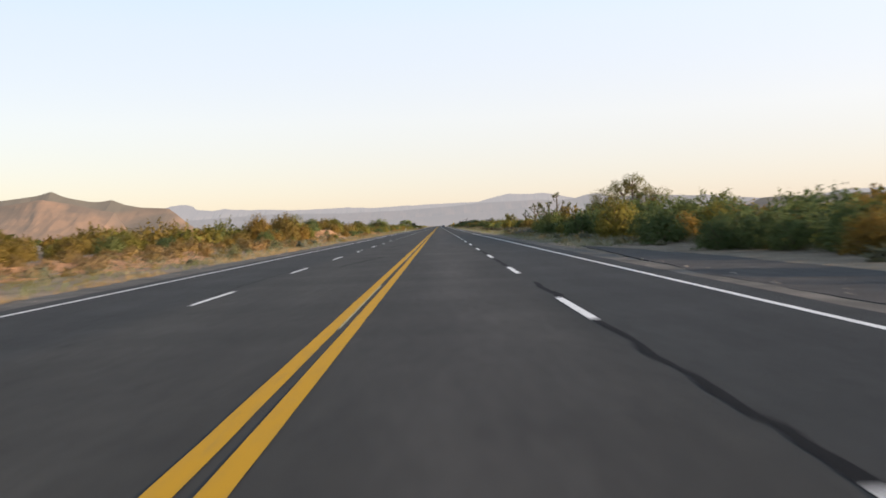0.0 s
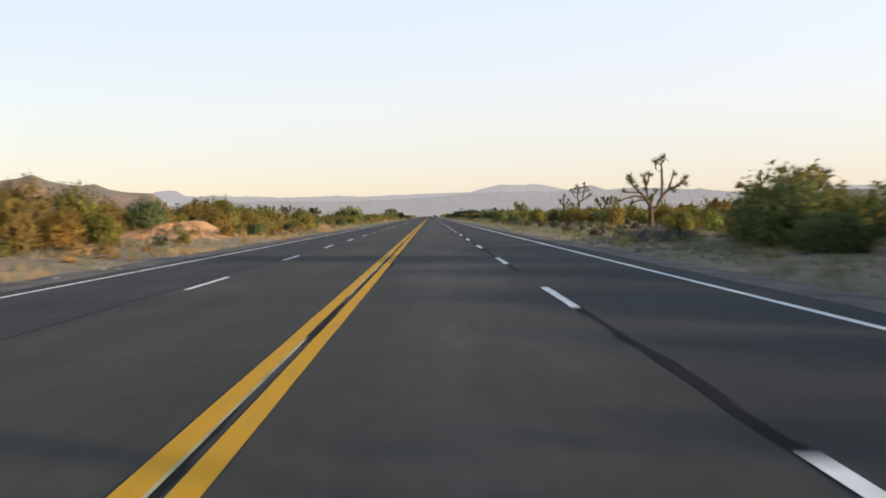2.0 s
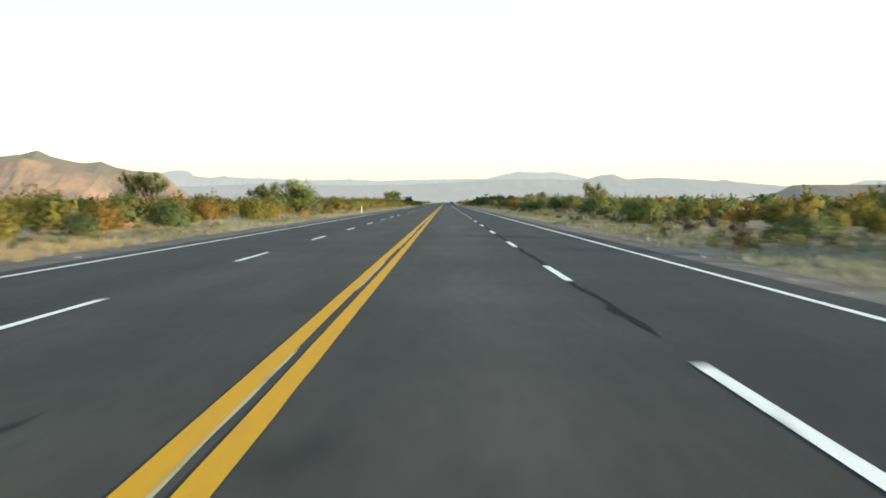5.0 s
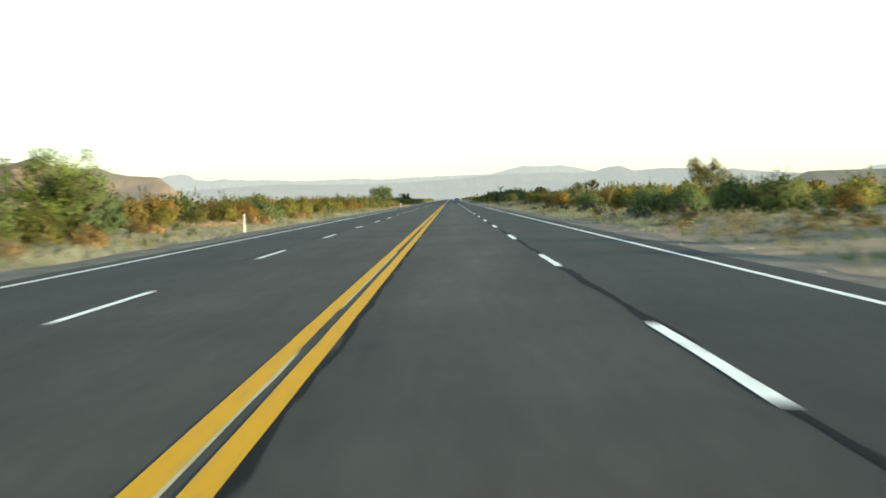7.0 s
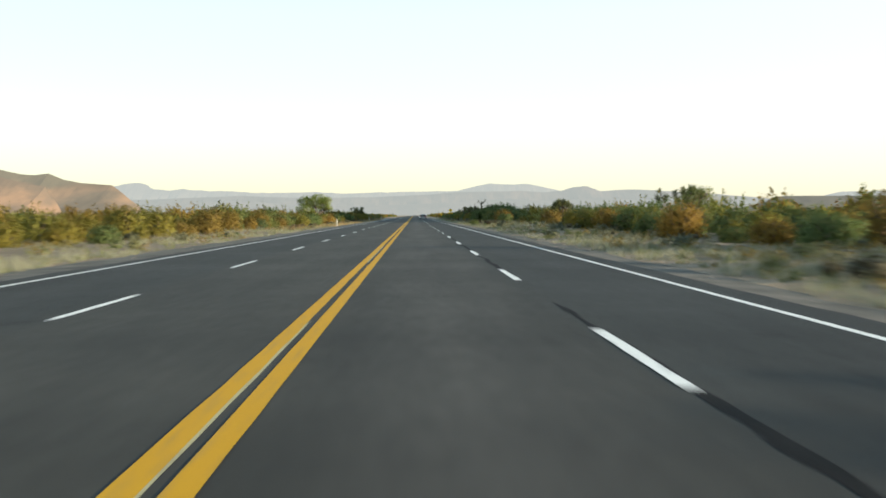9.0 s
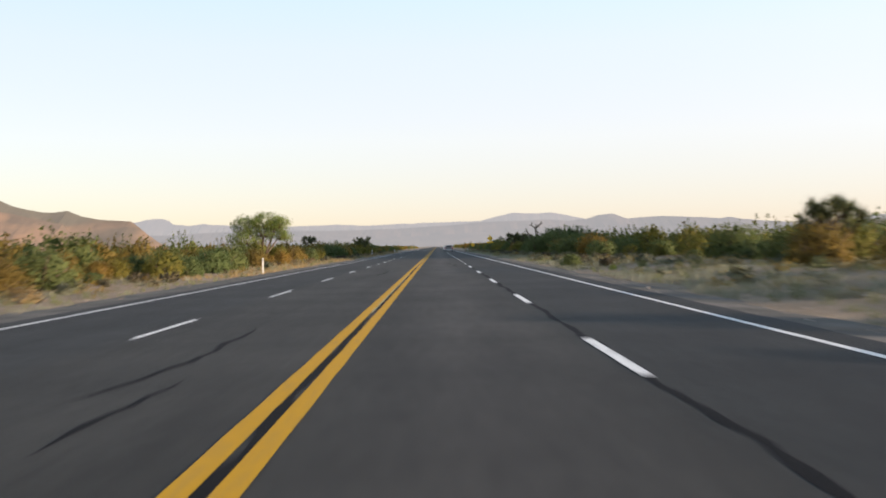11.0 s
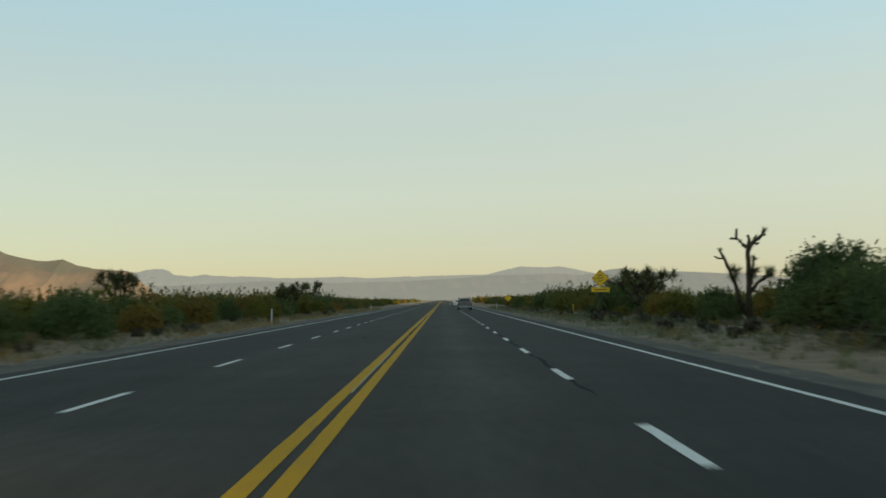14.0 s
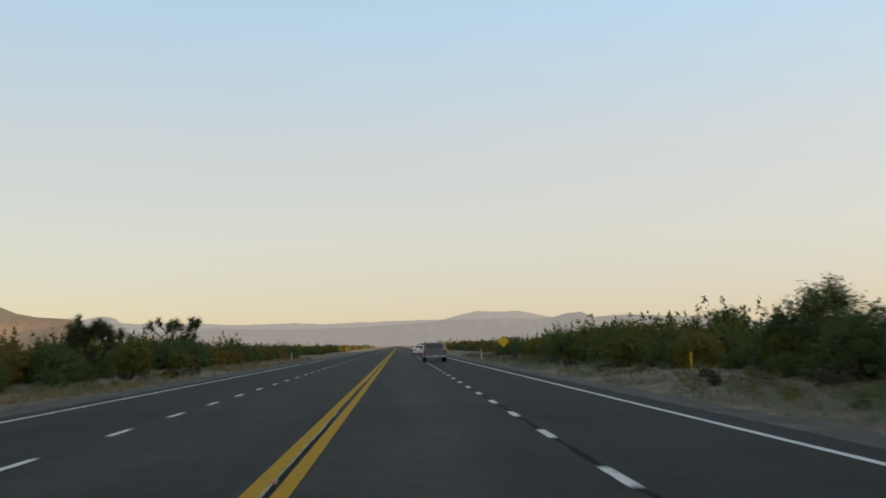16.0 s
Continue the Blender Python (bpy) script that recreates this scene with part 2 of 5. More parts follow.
CAR_GLASS = plain_mat("dark_car_glass", (0.012, 0.014, 0.016), 0.12, 0.0, 0.15)
TAIL_RED = plain_mat("red_lamp_plastic", (0.35, 0.015, 0.012), 0.25, 0.0, 0.5)
TRIM_DARK = plain_mat("dark_trim", (0.03, 0.03, 0.032), 0.6)
# haze colours, mixed into the distant rock as emission
HAZE_GLOW_FAR, HAZE_GLOW_MID, HAZE_GLOW_NEAR = (0.225, 0.225, 0.212), (0.188, 0.190, 0.180), (0.170, 0.146, 0.115)
FAR_ROCK = backdrop_mat("far_hazy_rock", (0.20, 0.15, 0.13), (0.32, 0.24, 0.20), HAZE_GLOW_FAR, 0.93)
MID_ROCK = backdrop_mat("hazy_rock", (0.18, 0.13, 0.11), (0.34, 0.22, 0.17), HAZE_GLOW_MID, 0.91)
RED_ROCK = backdrop_mat("red_rock", (0.145, 0.10, 0.07), (0.285, 0.168, 0.098), HAZE_GLOW_NEAR, 0.47, (190.0, 330.0))
HILL_ROCK = backdrop_mat("scrubby_hill_rock", (0.125, 0.092, 0.064), (0.25, 0.152, 0.09), HAZE_GLOW_NEAR, 0.50, (60.0, 170.0))
# the mesa's shade is put into these dark colours
MESA_ROCK = backdrop_mat("painted_shade_mesa_rock", (0.055, 0.054, 0.045), (0.095, 0.088, 0.07), (0.150, 0.143, 0.126), 0.42)


# ---- builders ----
def raw_mesh(name, verts, faces, mat):
    me = bpy.data.meshes.new(name)
    me.from_pydata([tuple(v) for v in verts], [], [tuple(f) for f in faces])
    me.materials.append(mat)
    return me


def quads_mesh(name, verts, mat):
    """A mesh of separate four-cornered faces; verts: n x 4 x 3."""
    n = len(verts)
    me = bpy.data.meshes.new(name)
    me.vertices.add(n * 4)
    me.vertices.foreach_set("co", np.asarray(verts, dtype=np.float32).ravel())
    me.loops.add(n * 4)
    me.loops.foreach_set("vertex_index", np.arange(n * 4, dtype=np.int32))
    me.polygons.add(n)
    me.polygons.foreach_set("loop_start", np.arange(0, n * 4, 4, dtype=np.int32))
    me.polygons.foreach_set("loop_total", np.full(n, 4, dtype=np.int32))
    me.materials.append(mat)
    me.update(calc_edges=True)
    return me


def part(name, data, parent=None, label="", at=None):
    """Links a mesh as one object under a thing or a part."""
    ob = new(name, data)
    ob.parent = parent
    if at is not None:
        ob.matrix_basis = at
    return tagged(ob, label)


def from_bm(name, bm, mat, smooth=False):
    me = bpy.data.meshes.new(name)
    bm.to_mesh(me)
    bm.free()
    me.materials.append(mat)
    if smooth:
        for p in me.polygons:
            p.use_smooth = True
    return me


def block(bm, size, at, bevel=0.0, turn=None):
    m = Matrix.Translation(at) @ (turn or Matrix.Identity(4)) @ Matrix.Diagonal((*size, 1))
    made = bmesh.ops.create_cube(bm, size=1.0, matrix=m)["verts"]
    if bevel:
        edges = list({e for v in made for e in v.link_edges})
        bmesh.ops.bevel(bm, geom=edges, offset=bevel, segments=2, affect="EDGES", profile=0.6)


def block_mesh(name, size, at, mat, bevel=0.0, turn=None):
    bm = bmesh.new()
    block(bm, size, at, bevel, turn)
    return from_bm(name, bm, mat)


def rod(bm, a, b, r0, r1, sides=8):
    a, b = Vector(a), Vector(b)
    d = b - a
    m = Matrix.Translation((a + b) / 2) @ d.to_track_quat("Z", "Y").to_matrix().to_4x4()
    bmesh.ops.create_cone(bm, cap_ends=True, segments=sides, radius1=r0, radius2=r1, depth=d.length, matrix=m)


class Tubes:
    """Tapered tubes along paths, gathered into one mesh."""

    def __init__(self):
        self.v, self.f = [], []

    def add(self, pts, radii, sides=5):
        pts = [Vector(p) for p in pts]
        base = len(self.v)
        for i, p in enumerate(pts):
            d = (pts[min(i + 1, len(pts) - 1)] - pts[max(i - 1, 0)]).normalized()
            a = d.orthogonal().normalized()
            b = d.cross(a)
            for k in range(sides):
                t = 2 * math.pi * k / sides
                self.v.append(p + radii[i] * (math.cos(t) * a + math.sin(t) * b))
        for i in range(len(pts) - 1):
            for k in range(sides):
                q = base + i * sides
                self.f.append((q + k, q + (k + 1) % sides, q + sides + (k + 1) % sides, q + sides + k))
        self.f.append(tuple(base + (len(pts) - 1) * sides + k for k in range(sides)))

    def mesh(self, name, mat):
        me = raw_mesh(name, self.v, self.f, mat)
        for p in me.polygons:
            p.use_smooth = True
        return me


def tris_mesh(name, verts, mat):
    """A mesh of separate triangles; verts: n x 3 x 3."""
    n = len(verts)
    me = bpy.data.meshes.new(name)
    me.vertices.add(n * 3)
    me.vertices.foreach_set("co", np.asarray(verts, dtype=np.float32).ravel())
    me.loops.add(n * 3)
    me.loops.foreach_set("vertex_index", np.arange(n * 3, dtype=np.int32))
    me.polygons.add(n)
    me.polygons.foreach_set("loop_start", np.arange(0, n * 3, 3, dtype=np.int32))
    me.polygons.foreach_set("loop_total", np.full(n, 3, dtype=np.int32))
    me.materials.append(mat)
    me.update(calc_edges=True)
    return me


def soften(me, outward):
    """Shades small leaves as one mass: every face is turned outward, and its corners lean that way."""
    n = len(me.polygons)
    index = np.empty(n * 3, dtype=np.int32)
    me.loops.foreach_get("vertex_index", index)
    index = index.reshape(-1, 3)
    co = np.empty(len(me.vertices) * 3, dtype=np.float32)
    me.vertices.foreach_get("co", co)
    p = co.reshape(-1, 3)[index]
    face = np.cross(p[:, 1] - p[:, 0], p[:, 2] - p[:, 0])
    face /= np.linalg.norm(face, axis=1)[:, None] + 1e-9
    out = outward[index].mean(axis=1)
    wrong = (face * out).sum(axis=1) < 0
    index[wrong] = index[wrong][:, ::-1]
    face[wrong] *= -1
    me.loops.foreach_set("vertex_index", index.ravel())
    me.update(calc_edges=True)
    lean = outward[index] + 0.8 * face[:, None]
    lean /= np.linalg.norm(lean, axis=2)[..., None] + 1e-9
    me.normals_split_custom_set(lean.reshape(-1, 3).tolist())
    return me


def leaves_at(rng, centres, length, width, up=0.2):
    """A pointed leaf at each centre, turned at random."""
    n = len(centres)
    d = rng.normal(size=(n, 3))
    d[:, 2] += up
    d /= np.linalg.norm(d, axis=1)[:, None]
    s = np.cross(d, rng.normal(size=(n, 3)))
    s /= np.linalg.norm(s, axis=1)[:, None]
    k = rng.uniform(0.6, 1.4, size=(n, 1))
    l, w = d * length * k, s * width * k
    return np.stack([centres - w / 2 - l * 0.3, centres + l * 0.7, centres + w / 2 - l * 0.25], axis=1)


# ---- the lie of the land ----
def land(x, y):
    """Height of the desert floor beside the road."""
    a = abs(x)
    foot = 9.0 if x < 0 else 9.0 + 4.0 * min(1.0, max(0.0, (60 - y) / 12.0))  # level ground under the turnout
    if a < foot:
        return -0.12
    rise = min(1.0, (a - foot) / 8.0)
    z = -0.12 + rise * (0.22 + 0.30 * noise.noise((x * 0.07, y * 0.05, 0.3)) + 0.16 * noise.noise((x * 0.33, y * 0.22, 2.0)) + 0.08 * noise.noise((x * 0.9, y * 0.6, 7.0)))
    if x < 0:  # a bank of red earth
        z += 1.05 * math.exp(-((x + 17.2) / 3.4) ** 2) * math.exp(-((y - 136) / 8.0) ** 2) * (1 + 0.5 * noise.noise((x * 0.4, y * 0.3, 1.0)))
        z += 0.35 * math.exp(-((x + 14.0) / 2.5) ** 2) * math.exp(-((y - 193) / 8.0) ** 2)
    else:
        z += 0.35 * math.exp(-((x - 14.5) / 3.0) ** 2) * (math.exp(-((y - 300) / 25.0) ** 2) + math.exp(-((y - 415) / 30.0) ** 2))
    return z * max(0.0, 1.0 - max(0.0, a - 300) / 600)


# ---- ground, road and shoulders ----
def spaced(stops):
    """Lines along one axis: (from, to, step) stretches joined."""
    out = []
    for a, b, s in stops:
        out += list(np.arange(a, b, s))
    return out + [stops[-1][1]]


def build_ground():
    xs = spaced([(-5000, -1000, 500), (-1000, -200, 100), (-200, -60, 20), (-60, -24, 1.5), (-24, -9, 0.75), (-9, 9, 6), (9, 24, 0.75), (24, 60, 1.5), (60, 200, 20), (200, 1000, 100), (1000, 5000, 500)])
    ys = spaced([(-800, -100, 100), (-100, -10, 10), (-10, 700, 1.25), (700, 1000, 30), (1000, 5000, 250)])
    verts = [(x, y, land(x, y)) for y in ys for x in xs]
    n = len(xs)
    faces = [(j * n + i, j * n + i + 1, (j + 1) * n + i + 1, (j + 1) * n + i) for j in range(len(ys) - 1) for i in range(n - 1)]
    me = raw_mesh("ground", verts, faces, SOIL)
    for p in me.polygons:
        p.use_smooth = True
    tagged(new("ground", me), "sandy tan desert floor with reddish patches", "ground", kind="structure")


def strip(name, ys, left, right, z, mat, depth=0.0):
    """A band along the road between two edge lines, with a skirt of that depth."""
    verts, faces = [], []
    for y in ys:
        l, r = left(y), right(y)
        verts += [(l, y, z(l, y)), (r, y, z(r, y))]
        if depth:
            verts += [(l, y, z(l, y) - depth), (r, y, z(r, y) - depth)]
    k = 4 if depth else 2
    for i in range(len(ys) - 1):
        a, b = i * k, (i + 1) * k
        faces.append((a, a + 1, b + 1, b))
        if depth:
            faces += [(a + 2, a, b, b + 2), (a + 1, a + 3, b + 3, b + 1)]
    return raw_mesh(name, verts, faces, mat)


def wobble(y, seed, scale=0.4, size=0.1):
    return size * noise.noise((y * scale, seed, 0.0)) + 0.5 * size * noise.noise((y * scale * 4, seed, 5.0))


build_ground()


def bank(cx, cy, rx, ry, seed):
    """Bare red earth, laid over the desert floor with a ragged edge that dips under it."""
    verts, faces, n, k = [], [], 72, 18
    for j in range(k + 1):
        for i in range(n):
            a = 2 * math.pi * i / n
            r = j / k * (1 + 0.35 * noise.noise((math.cos(a) * 2, math.sin(a) * 2, seed)) + 0.15 * noise.noise((math.cos(a) * 7, math.sin(a) * 7, seed)))
            x, y = cx + rx * r * math.cos(a), cy + ry * r * math.sin(a)
            verts.append((x, y, land(x, y) + 0.07 - 0.16 * (j / k) ** 4 + 0.10 * noise.noise((x * 1.1, y * 0.8, seed)) + 0.10 * noise.noise((x * 3.1, y * 2.8, seed))))
    for j in range(k):
        for i in range(n):
            q = (i + 1) % n
            faces.append((j * n + i, (j + 1) * n + i, (j + 1) * n + q, j * n + q))
    me = raw_mesh("earth_bank", verts, faces, RED_SOIL)
    for p in me.polygons:
        p.use_smooth = True
    tagged(new("earth_bank", me), "bank of bare red-orange earth beside the bushes", "earth bank", kind="structure")


for spec in ((-17.0, 134.0, 5.4, 11.0, 1.0), (-13.8, 193, 2.0, 9, 2.0), (-17.5, 46, 6.0, 26, 3.0), (-15.5, 86, 3.2, 12, 6.0), (-16.5, 225, 3.2, 11, 4.0), (-15.0, 312, 2.6, 14, 5.0)):
    bank(*spec)


def hill(cx, cy, rx, ry, top):
    """An added hill, out of view, that keeps the evening sun from the road beyond it."""
    verts, faces, n = [], [], 60
    for j in range(n + 1):
        for i in range(n + 1):
            u, v = 2 * i / n - 1, 2 * j / n - 1
            x, y = cx + rx * u, cy + ry * v
            r = math.hypot(u, v) * (1 + 0.18 * noise.noise((u * 1.3, v * 1.3, 8.0)) + 0.06 * noise.noise((u * 5, v * 5, 2.0)))
            h = max(0.0, 1 - r ** 2.4)
            verts.append((x, y, top * h * (1 + 0.15 * noise.noise((x * 0.02, y * 0.02, 3.0)) + 0.06 * noise.noise((x * 0.08, y * 0.08, 5.0))) - 0.6))
    for j in range(n):
        for i in range(n):
            a = j * (n + 1) + i
            faces.append((a, a + 1, a + n + 2, a + n + 1))
    me = raw_mesh("hill", verts, faces, SOIL)
    for p in me.polygons:
        p.use_smooth = True
    tagged(new("hill", me), "added unseen hill that blocks the evening sun", "hill", kind="structure")


# never in view: placed so that its shadow covers the last stretch of road
hill(372, 432, 92, 195, 122)
LONG = spaced([(-60, 700, 1.0), (700, 1000, 20), (1000, 4000, 200)])
EDGE_L, EDGE_R, LANE = -7.07, 6.77, 3.66
road = tagged(new("road", strip("road", LONG, lambda y: -7.75 + wobble(y, 1), lambda y: 7.55 + wobble(y, 2), lambda x, y: 0.0, ASPHALT, 0.14)),
              "straight four-lane grey asphalt highway with worn wheel tracks", "road", kind="structure")
for side, inner, outer in ((-1, -7.6, -9.7), (1, 7.4, 8.9)):
    tagged(new("gravel_shoulder", strip("gravel_shoulder", LONG, *[(lambda e: (lambda y: e + (wobble(y, 3 + side, 0.3, 0.5) if abs(e) > 8 else 0)))(e) for e in sorted((inner, outer))],
           lambda x, y: -0.03 if abs(x) < 8 else -0.09, GRAVEL, 0.12)), "dark grey gravel shoulder along the asphalt", "shoulder", kind="structure")


def turnout_inner(y):
    return 8.4 + 1.5 * min(1.0, max(0.0, (y - 24) / 26.0)) + wobble(y, 9, 0.2, 0.25)


def turnout_outer(y):
    return 10.0 + 2.0 * min(1.0, max(0.0, (52 - y) / 20.0)) + wobble(y, 8, 0.2, 0.4)


tagged(new("turnout_pavement", strip("turnout_pavement", list(np.arange(-50, 53, 1.0)), turnout_inner, turnout_outer, lambda x, y: -0.062, TURNOUT, 0.2)),
       "faded dark asphalt turnout beside the highway", "pavement", kind="structure")


# paint and tar, each a part of the road
def band(name, x, width, z, mat, y0=-60, y1=3500, seed=0, size=0.008, label=""):
    ys = [y for y in spaced([(y0, min(y1, 700), 1.0)] + ([(700, y1, 100)] if y1 > 700 else []))]
    return part(name, strip(name, ys, lambda y: x - width / 2 + wobble(y, seed, 1.1, size), lambda y: x + width / 2 + wobble(y, seed + 7, 1.1, size), lambda a, b: z, mat), road, label)


band("edge_line", EDGE_L, 0.13, 0.006, WHITE_PAINT, seed=11)
band("edge_line", EDGE_R, 0.14, 0.006, WHITE_PAINT, seed=12)
for x, s in ((-0.155, 13), (0.155, 14)):
    band("yellow_line", x, 0.19, 0.006, YELLOW_PAINT, seed=s, size=0.012, label="worn yellow centre stripe")

random.seed(8)
y = -20.0
while y < 600:  # remains of an older stripe along the inner edge of the yellow
    n = random.uniform(6, 30)
    band("faded_stripe", -0.052, 0.045, 0.0045, OLD_PAINT, y, y + n, 17, 0.02, "pale remains of an older stripe")
    y += n + random.uniform(1, 22)
REFLECTOR = plain_mat("amber_reflector", (0.42, 0.12, 0.04), 0.3)
marker = bmesh.new()
block(marker, (0.10, 0.10, 0.018), (0, 0, 0.009))
bmesh.ops.scale(marker, vec=(0.7, 0.6, 1.0), verts=[v for v in marker.verts if v.co.z > 0.012])
MARKER = from_bm("reflector", marker, REFLECTOR)
for y in (520.2, 525.3, 530.2, 539.4):
    part("reflector", MARKER, road, "worn amber road reflector", Matrix.Translation((-0.04, y, 0.004)))


def dash_rows():
    """Far end and length of each lane dash; they draw closer together further on."""
    out, y, n = [], 16.3 - 5 * 11.97, -5
    while y < 1500:
        period = 11.97 if n < 35 else 11.6 if n < 36 else max(3.9, 10.5 - 0.5 * (n - 36))
        out.append((y, 0.312 * period, period))
        y += period
        n += 1
    return out


random.seed(3)
DASHES = dash_rows()
for far, length, period in DASHES:
    if far > 900:
        break
    for x, shift in ((LANE, 0.0), (-LANE, 0.43 if period > 11 else 0.52)):
        y1 = far + shift * period
        w = 0.075 if x > 0 else 0.065
        ys = [y1 - length * k / 4 for k in range(5)]
        part("lane_dash", strip("lane_dash", ys[::-1], lambda y: x - w + wobble(y, 21, 2.0, 0.02), lambda y: x + w + wobble(y, 22, 2.0, 0.02), lambda a, b: 0.007, WHITE_PAINT), road)


def tar_line(points, width, name="tar_seam", jag=0.05):
    """A poured crack filling that wanders through the points given."""
    ys, verts, faces = [], [], []
    for (x0, y0), (x1, y1) in zip(points, points[1:]):
        n = max(2, int(math.hypot(x1 - x0, y1 - y0) / 0.4))
        ys += [(x0 + (x1 - x0) * k / n, y0 + (y1 - y0) * k / n) for k in range(n)]
    ys.append(points[-1])
    for i, (x, y) in enumerate(ys):
        x += wobble(y, 31 + width, 0.5, 0.09) + wobble(y, 3, 2.2, jag) + wobble(x + y, 6, 5.0, jag * 0.4)
        a, b = ys[max(0, i - 1)], ys[min(len(ys) - 1, i + 1)]
        d = Vector((b[0] - a[0], b[1] - a[1])).normalized()
        w = width * (0.75 + 0.6 * noise.noise((x * 2, y * 1.3, 4.0))) * min(1.0, 0.25 + i * 0.3, 0.25 + (len(ys) - 1 - i) * 0.3)
        verts += [(x - d.y * w / 2, y + d.x * w / 2, 0.003), (x + d.y * w / 2, y - d.x * w / 2, 0.003)]
    for i in range(len(ys) - 1):
        faces.append((2 * i, 2 * i + 1, 2 * i + 3, 2 * i + 2))
    part(name, raw_mesh(name, verts, faces, TAR), road)


y = -40.0
while y < 560:  # along the seam between the right-hand lanes
    n = random.uniform(14, 60)
    tar_line([(LANE + 0.02, y), (LANE + 0.02, y + n)], 0.17 if y < 400 else 0.12)
    y += n + random.uniform(0.5, 9) * (1 if y < 300 else 2)
for a, b in ((55, 72), (74.5, 78), (81, 86), (88, 94.5), (97, 103), (105, 109), (373, 385), (388, 404), (406, 419), (424, 447), (452, 466), (480, 486), (520, 548)):
    tar_line([(0.0, a), (0.0, b)], 0.15)
for a, b in ((94, 99), (101, 108), (114, 136), (140, 149), (247, 275), (283, 296)):  # beside the yellow stripe
    tar_line([(0.29, a), (0.29, b)], 0.13)
for a, b in ((20, 34), (66, 118), (152, 172), (268, 300)):
    tar_line([(-3.95, a), (-3.95, b)], 0.06)
tar_line([(-3.4, 60), (-2.6, 62.5), (-2.0, 64), (-1.9, 66), (-1.2, 70), (-1.1, 73)], 0.13, jag=0.26)
tar_line([(-2.4, 33), (-1.9, 38), (-1.3, 44)], 0.13, jag=0.26)
tar_line([(-4.3, 110), (-3.5, 116), (-3.0, 119)], 0.13, jag=0.26)
tar_line([(-2.6, 114), (-2.2, 121)], 0.13, jag=0.26)
tar_line([(-2.2, 152), (-1.8, 158)], 0.14, jag=0.26)
tar_line([(-3.2, 164.5), (-2.42, 166.8), (-1.67, 169.6), (-1.5, 176.3), (-1.45, 182)], 0.15, jag=0.26)
tar_line([(-2.15, 394.6), (-1.93, 396), (-1.81, 398), (-1.9, 402.2)], 0.13, jag=0.15)
tar_line([(-1.6, 392.6), (-1.5, 394), (-1.38, 395.8)], 0.13, jag=0.1)
tar_line([(-1.75, 431), (-1.5, 433.5), (-1.5, 438)], 0.16)
tar_line([(2.9, 446.5), (2.6, 449), (2.9, 452), (2.2, 458)], 0.2)
tar_line([(2.55, 486.5), (2.6, 484.5), (2.85, 481.5), (2.8, 480)], 0.16)
tar_line([(-1.8, 484.6), (-1.6, 485.4), (-1.35, 486.4)], 0.13)
tar_line([(-1.4, 489.2), (-1.0, 488.6), (-0.65, 488.2)], 0.2)
tar_line([(3.2, 116), (4.6, 113), (5.6, 112)], 0.07)
tar_line([(-0.3, 517.0), (-1.1, 516.9), (-1.62, 517.6), (-1.7, 518.6), (-1.45, 519.6)], 0.13)
tar_line([(-1.15, 519.2), (-1.1, 520.6)], 0.2)
tar_line([(-2.6, 452), (-2.4, 455)], 0.14)
for i in range(46):  # cracks across a lane
    x0, yy, w = random.choice((0.5, 0.5, -3.4, -3.4, 3.9, -6.6)), 8 + i * 12 + random.uniform(-5, 5), random.uniform(1.2, 2.9)
    tar_line([(x0, yy), (x0 + w * 0.5, yy + random.uniform(-0.5, 0.5)), (x0 + w, yy + random.uniform(-0.6, 0.6))], random.uniform(0.02, 0.05), "crack")


# ---- distance: mountain ranges ----
def ridge(name, label, y0, depth, x0, x1, height, mat, crag, seed, nx=300, nz=22, rugged=0.03):
    """A range that rises from a foot at y0 to its crest, cut by gullies and spurs."""
    verts, faces = [], []
    for j in range(nz + 1):
        t = j / nz
        s = min(1.0, t / 0.8) ** 1.25 if t <= 0.8 else 1 - 0.35 * (t - 0.8) / 0.2
        for i in range(nx + 1):
            x = x0 + (x1 - x0) * i / nx
            h = height(x)
            sharp = 1 - 2 * abs(noise.noise((x / crag, 0.3 * t, seed)))
            fine = noise.fractal((x / crag * 3, t * 2.0, seed), 0.8, 2.1, 4)
            gully = abs(noise.noise((x / crag * 1.7 + 0.8 * t, t * 1.1, seed + 4)))
            z = h * s * (1 + rugged * sharp + 0.5 * rugged * fine) - h * 0.42 * gully * s * (1 - s) * 1.7
            verts.append((x, y0 + depth * t + 0.2 * depth * fine * t * (1 - t), max(z, -2) if j else -4))
    n = nx + 1
    for j in range(nz):
        for i in range(nx):
            faces.append((j * n + i, j * n + i + 1, (j + 1) * n + i + 1, (j + 1) * n + i))
    tagged(new(name, raw_mesh(name, verts, faces, mat)), label, "mountains", kind="structure")


def skyline(points, unit):
    """A crest line that eases from height to height along x."""
    def height(x):
        x /= unit
        for (a, p), (b, q) in zip(points, points[1:]):
            if x <= b:
                t = min(1.0, max(0.0, (x - a) / (b - a)))
                return (p + (q - p) * t) * unit
        return points[-1][1] * unit
    return height


def crest(points, foot, depth):
    """A crest line from bearings and rises, as seen from the middle of the straight."""
    reach = foot + 0.8 * depth - 264.0
    return skyline([(p * reach, q * reach + 1.4) for p, q in points], 1.0)


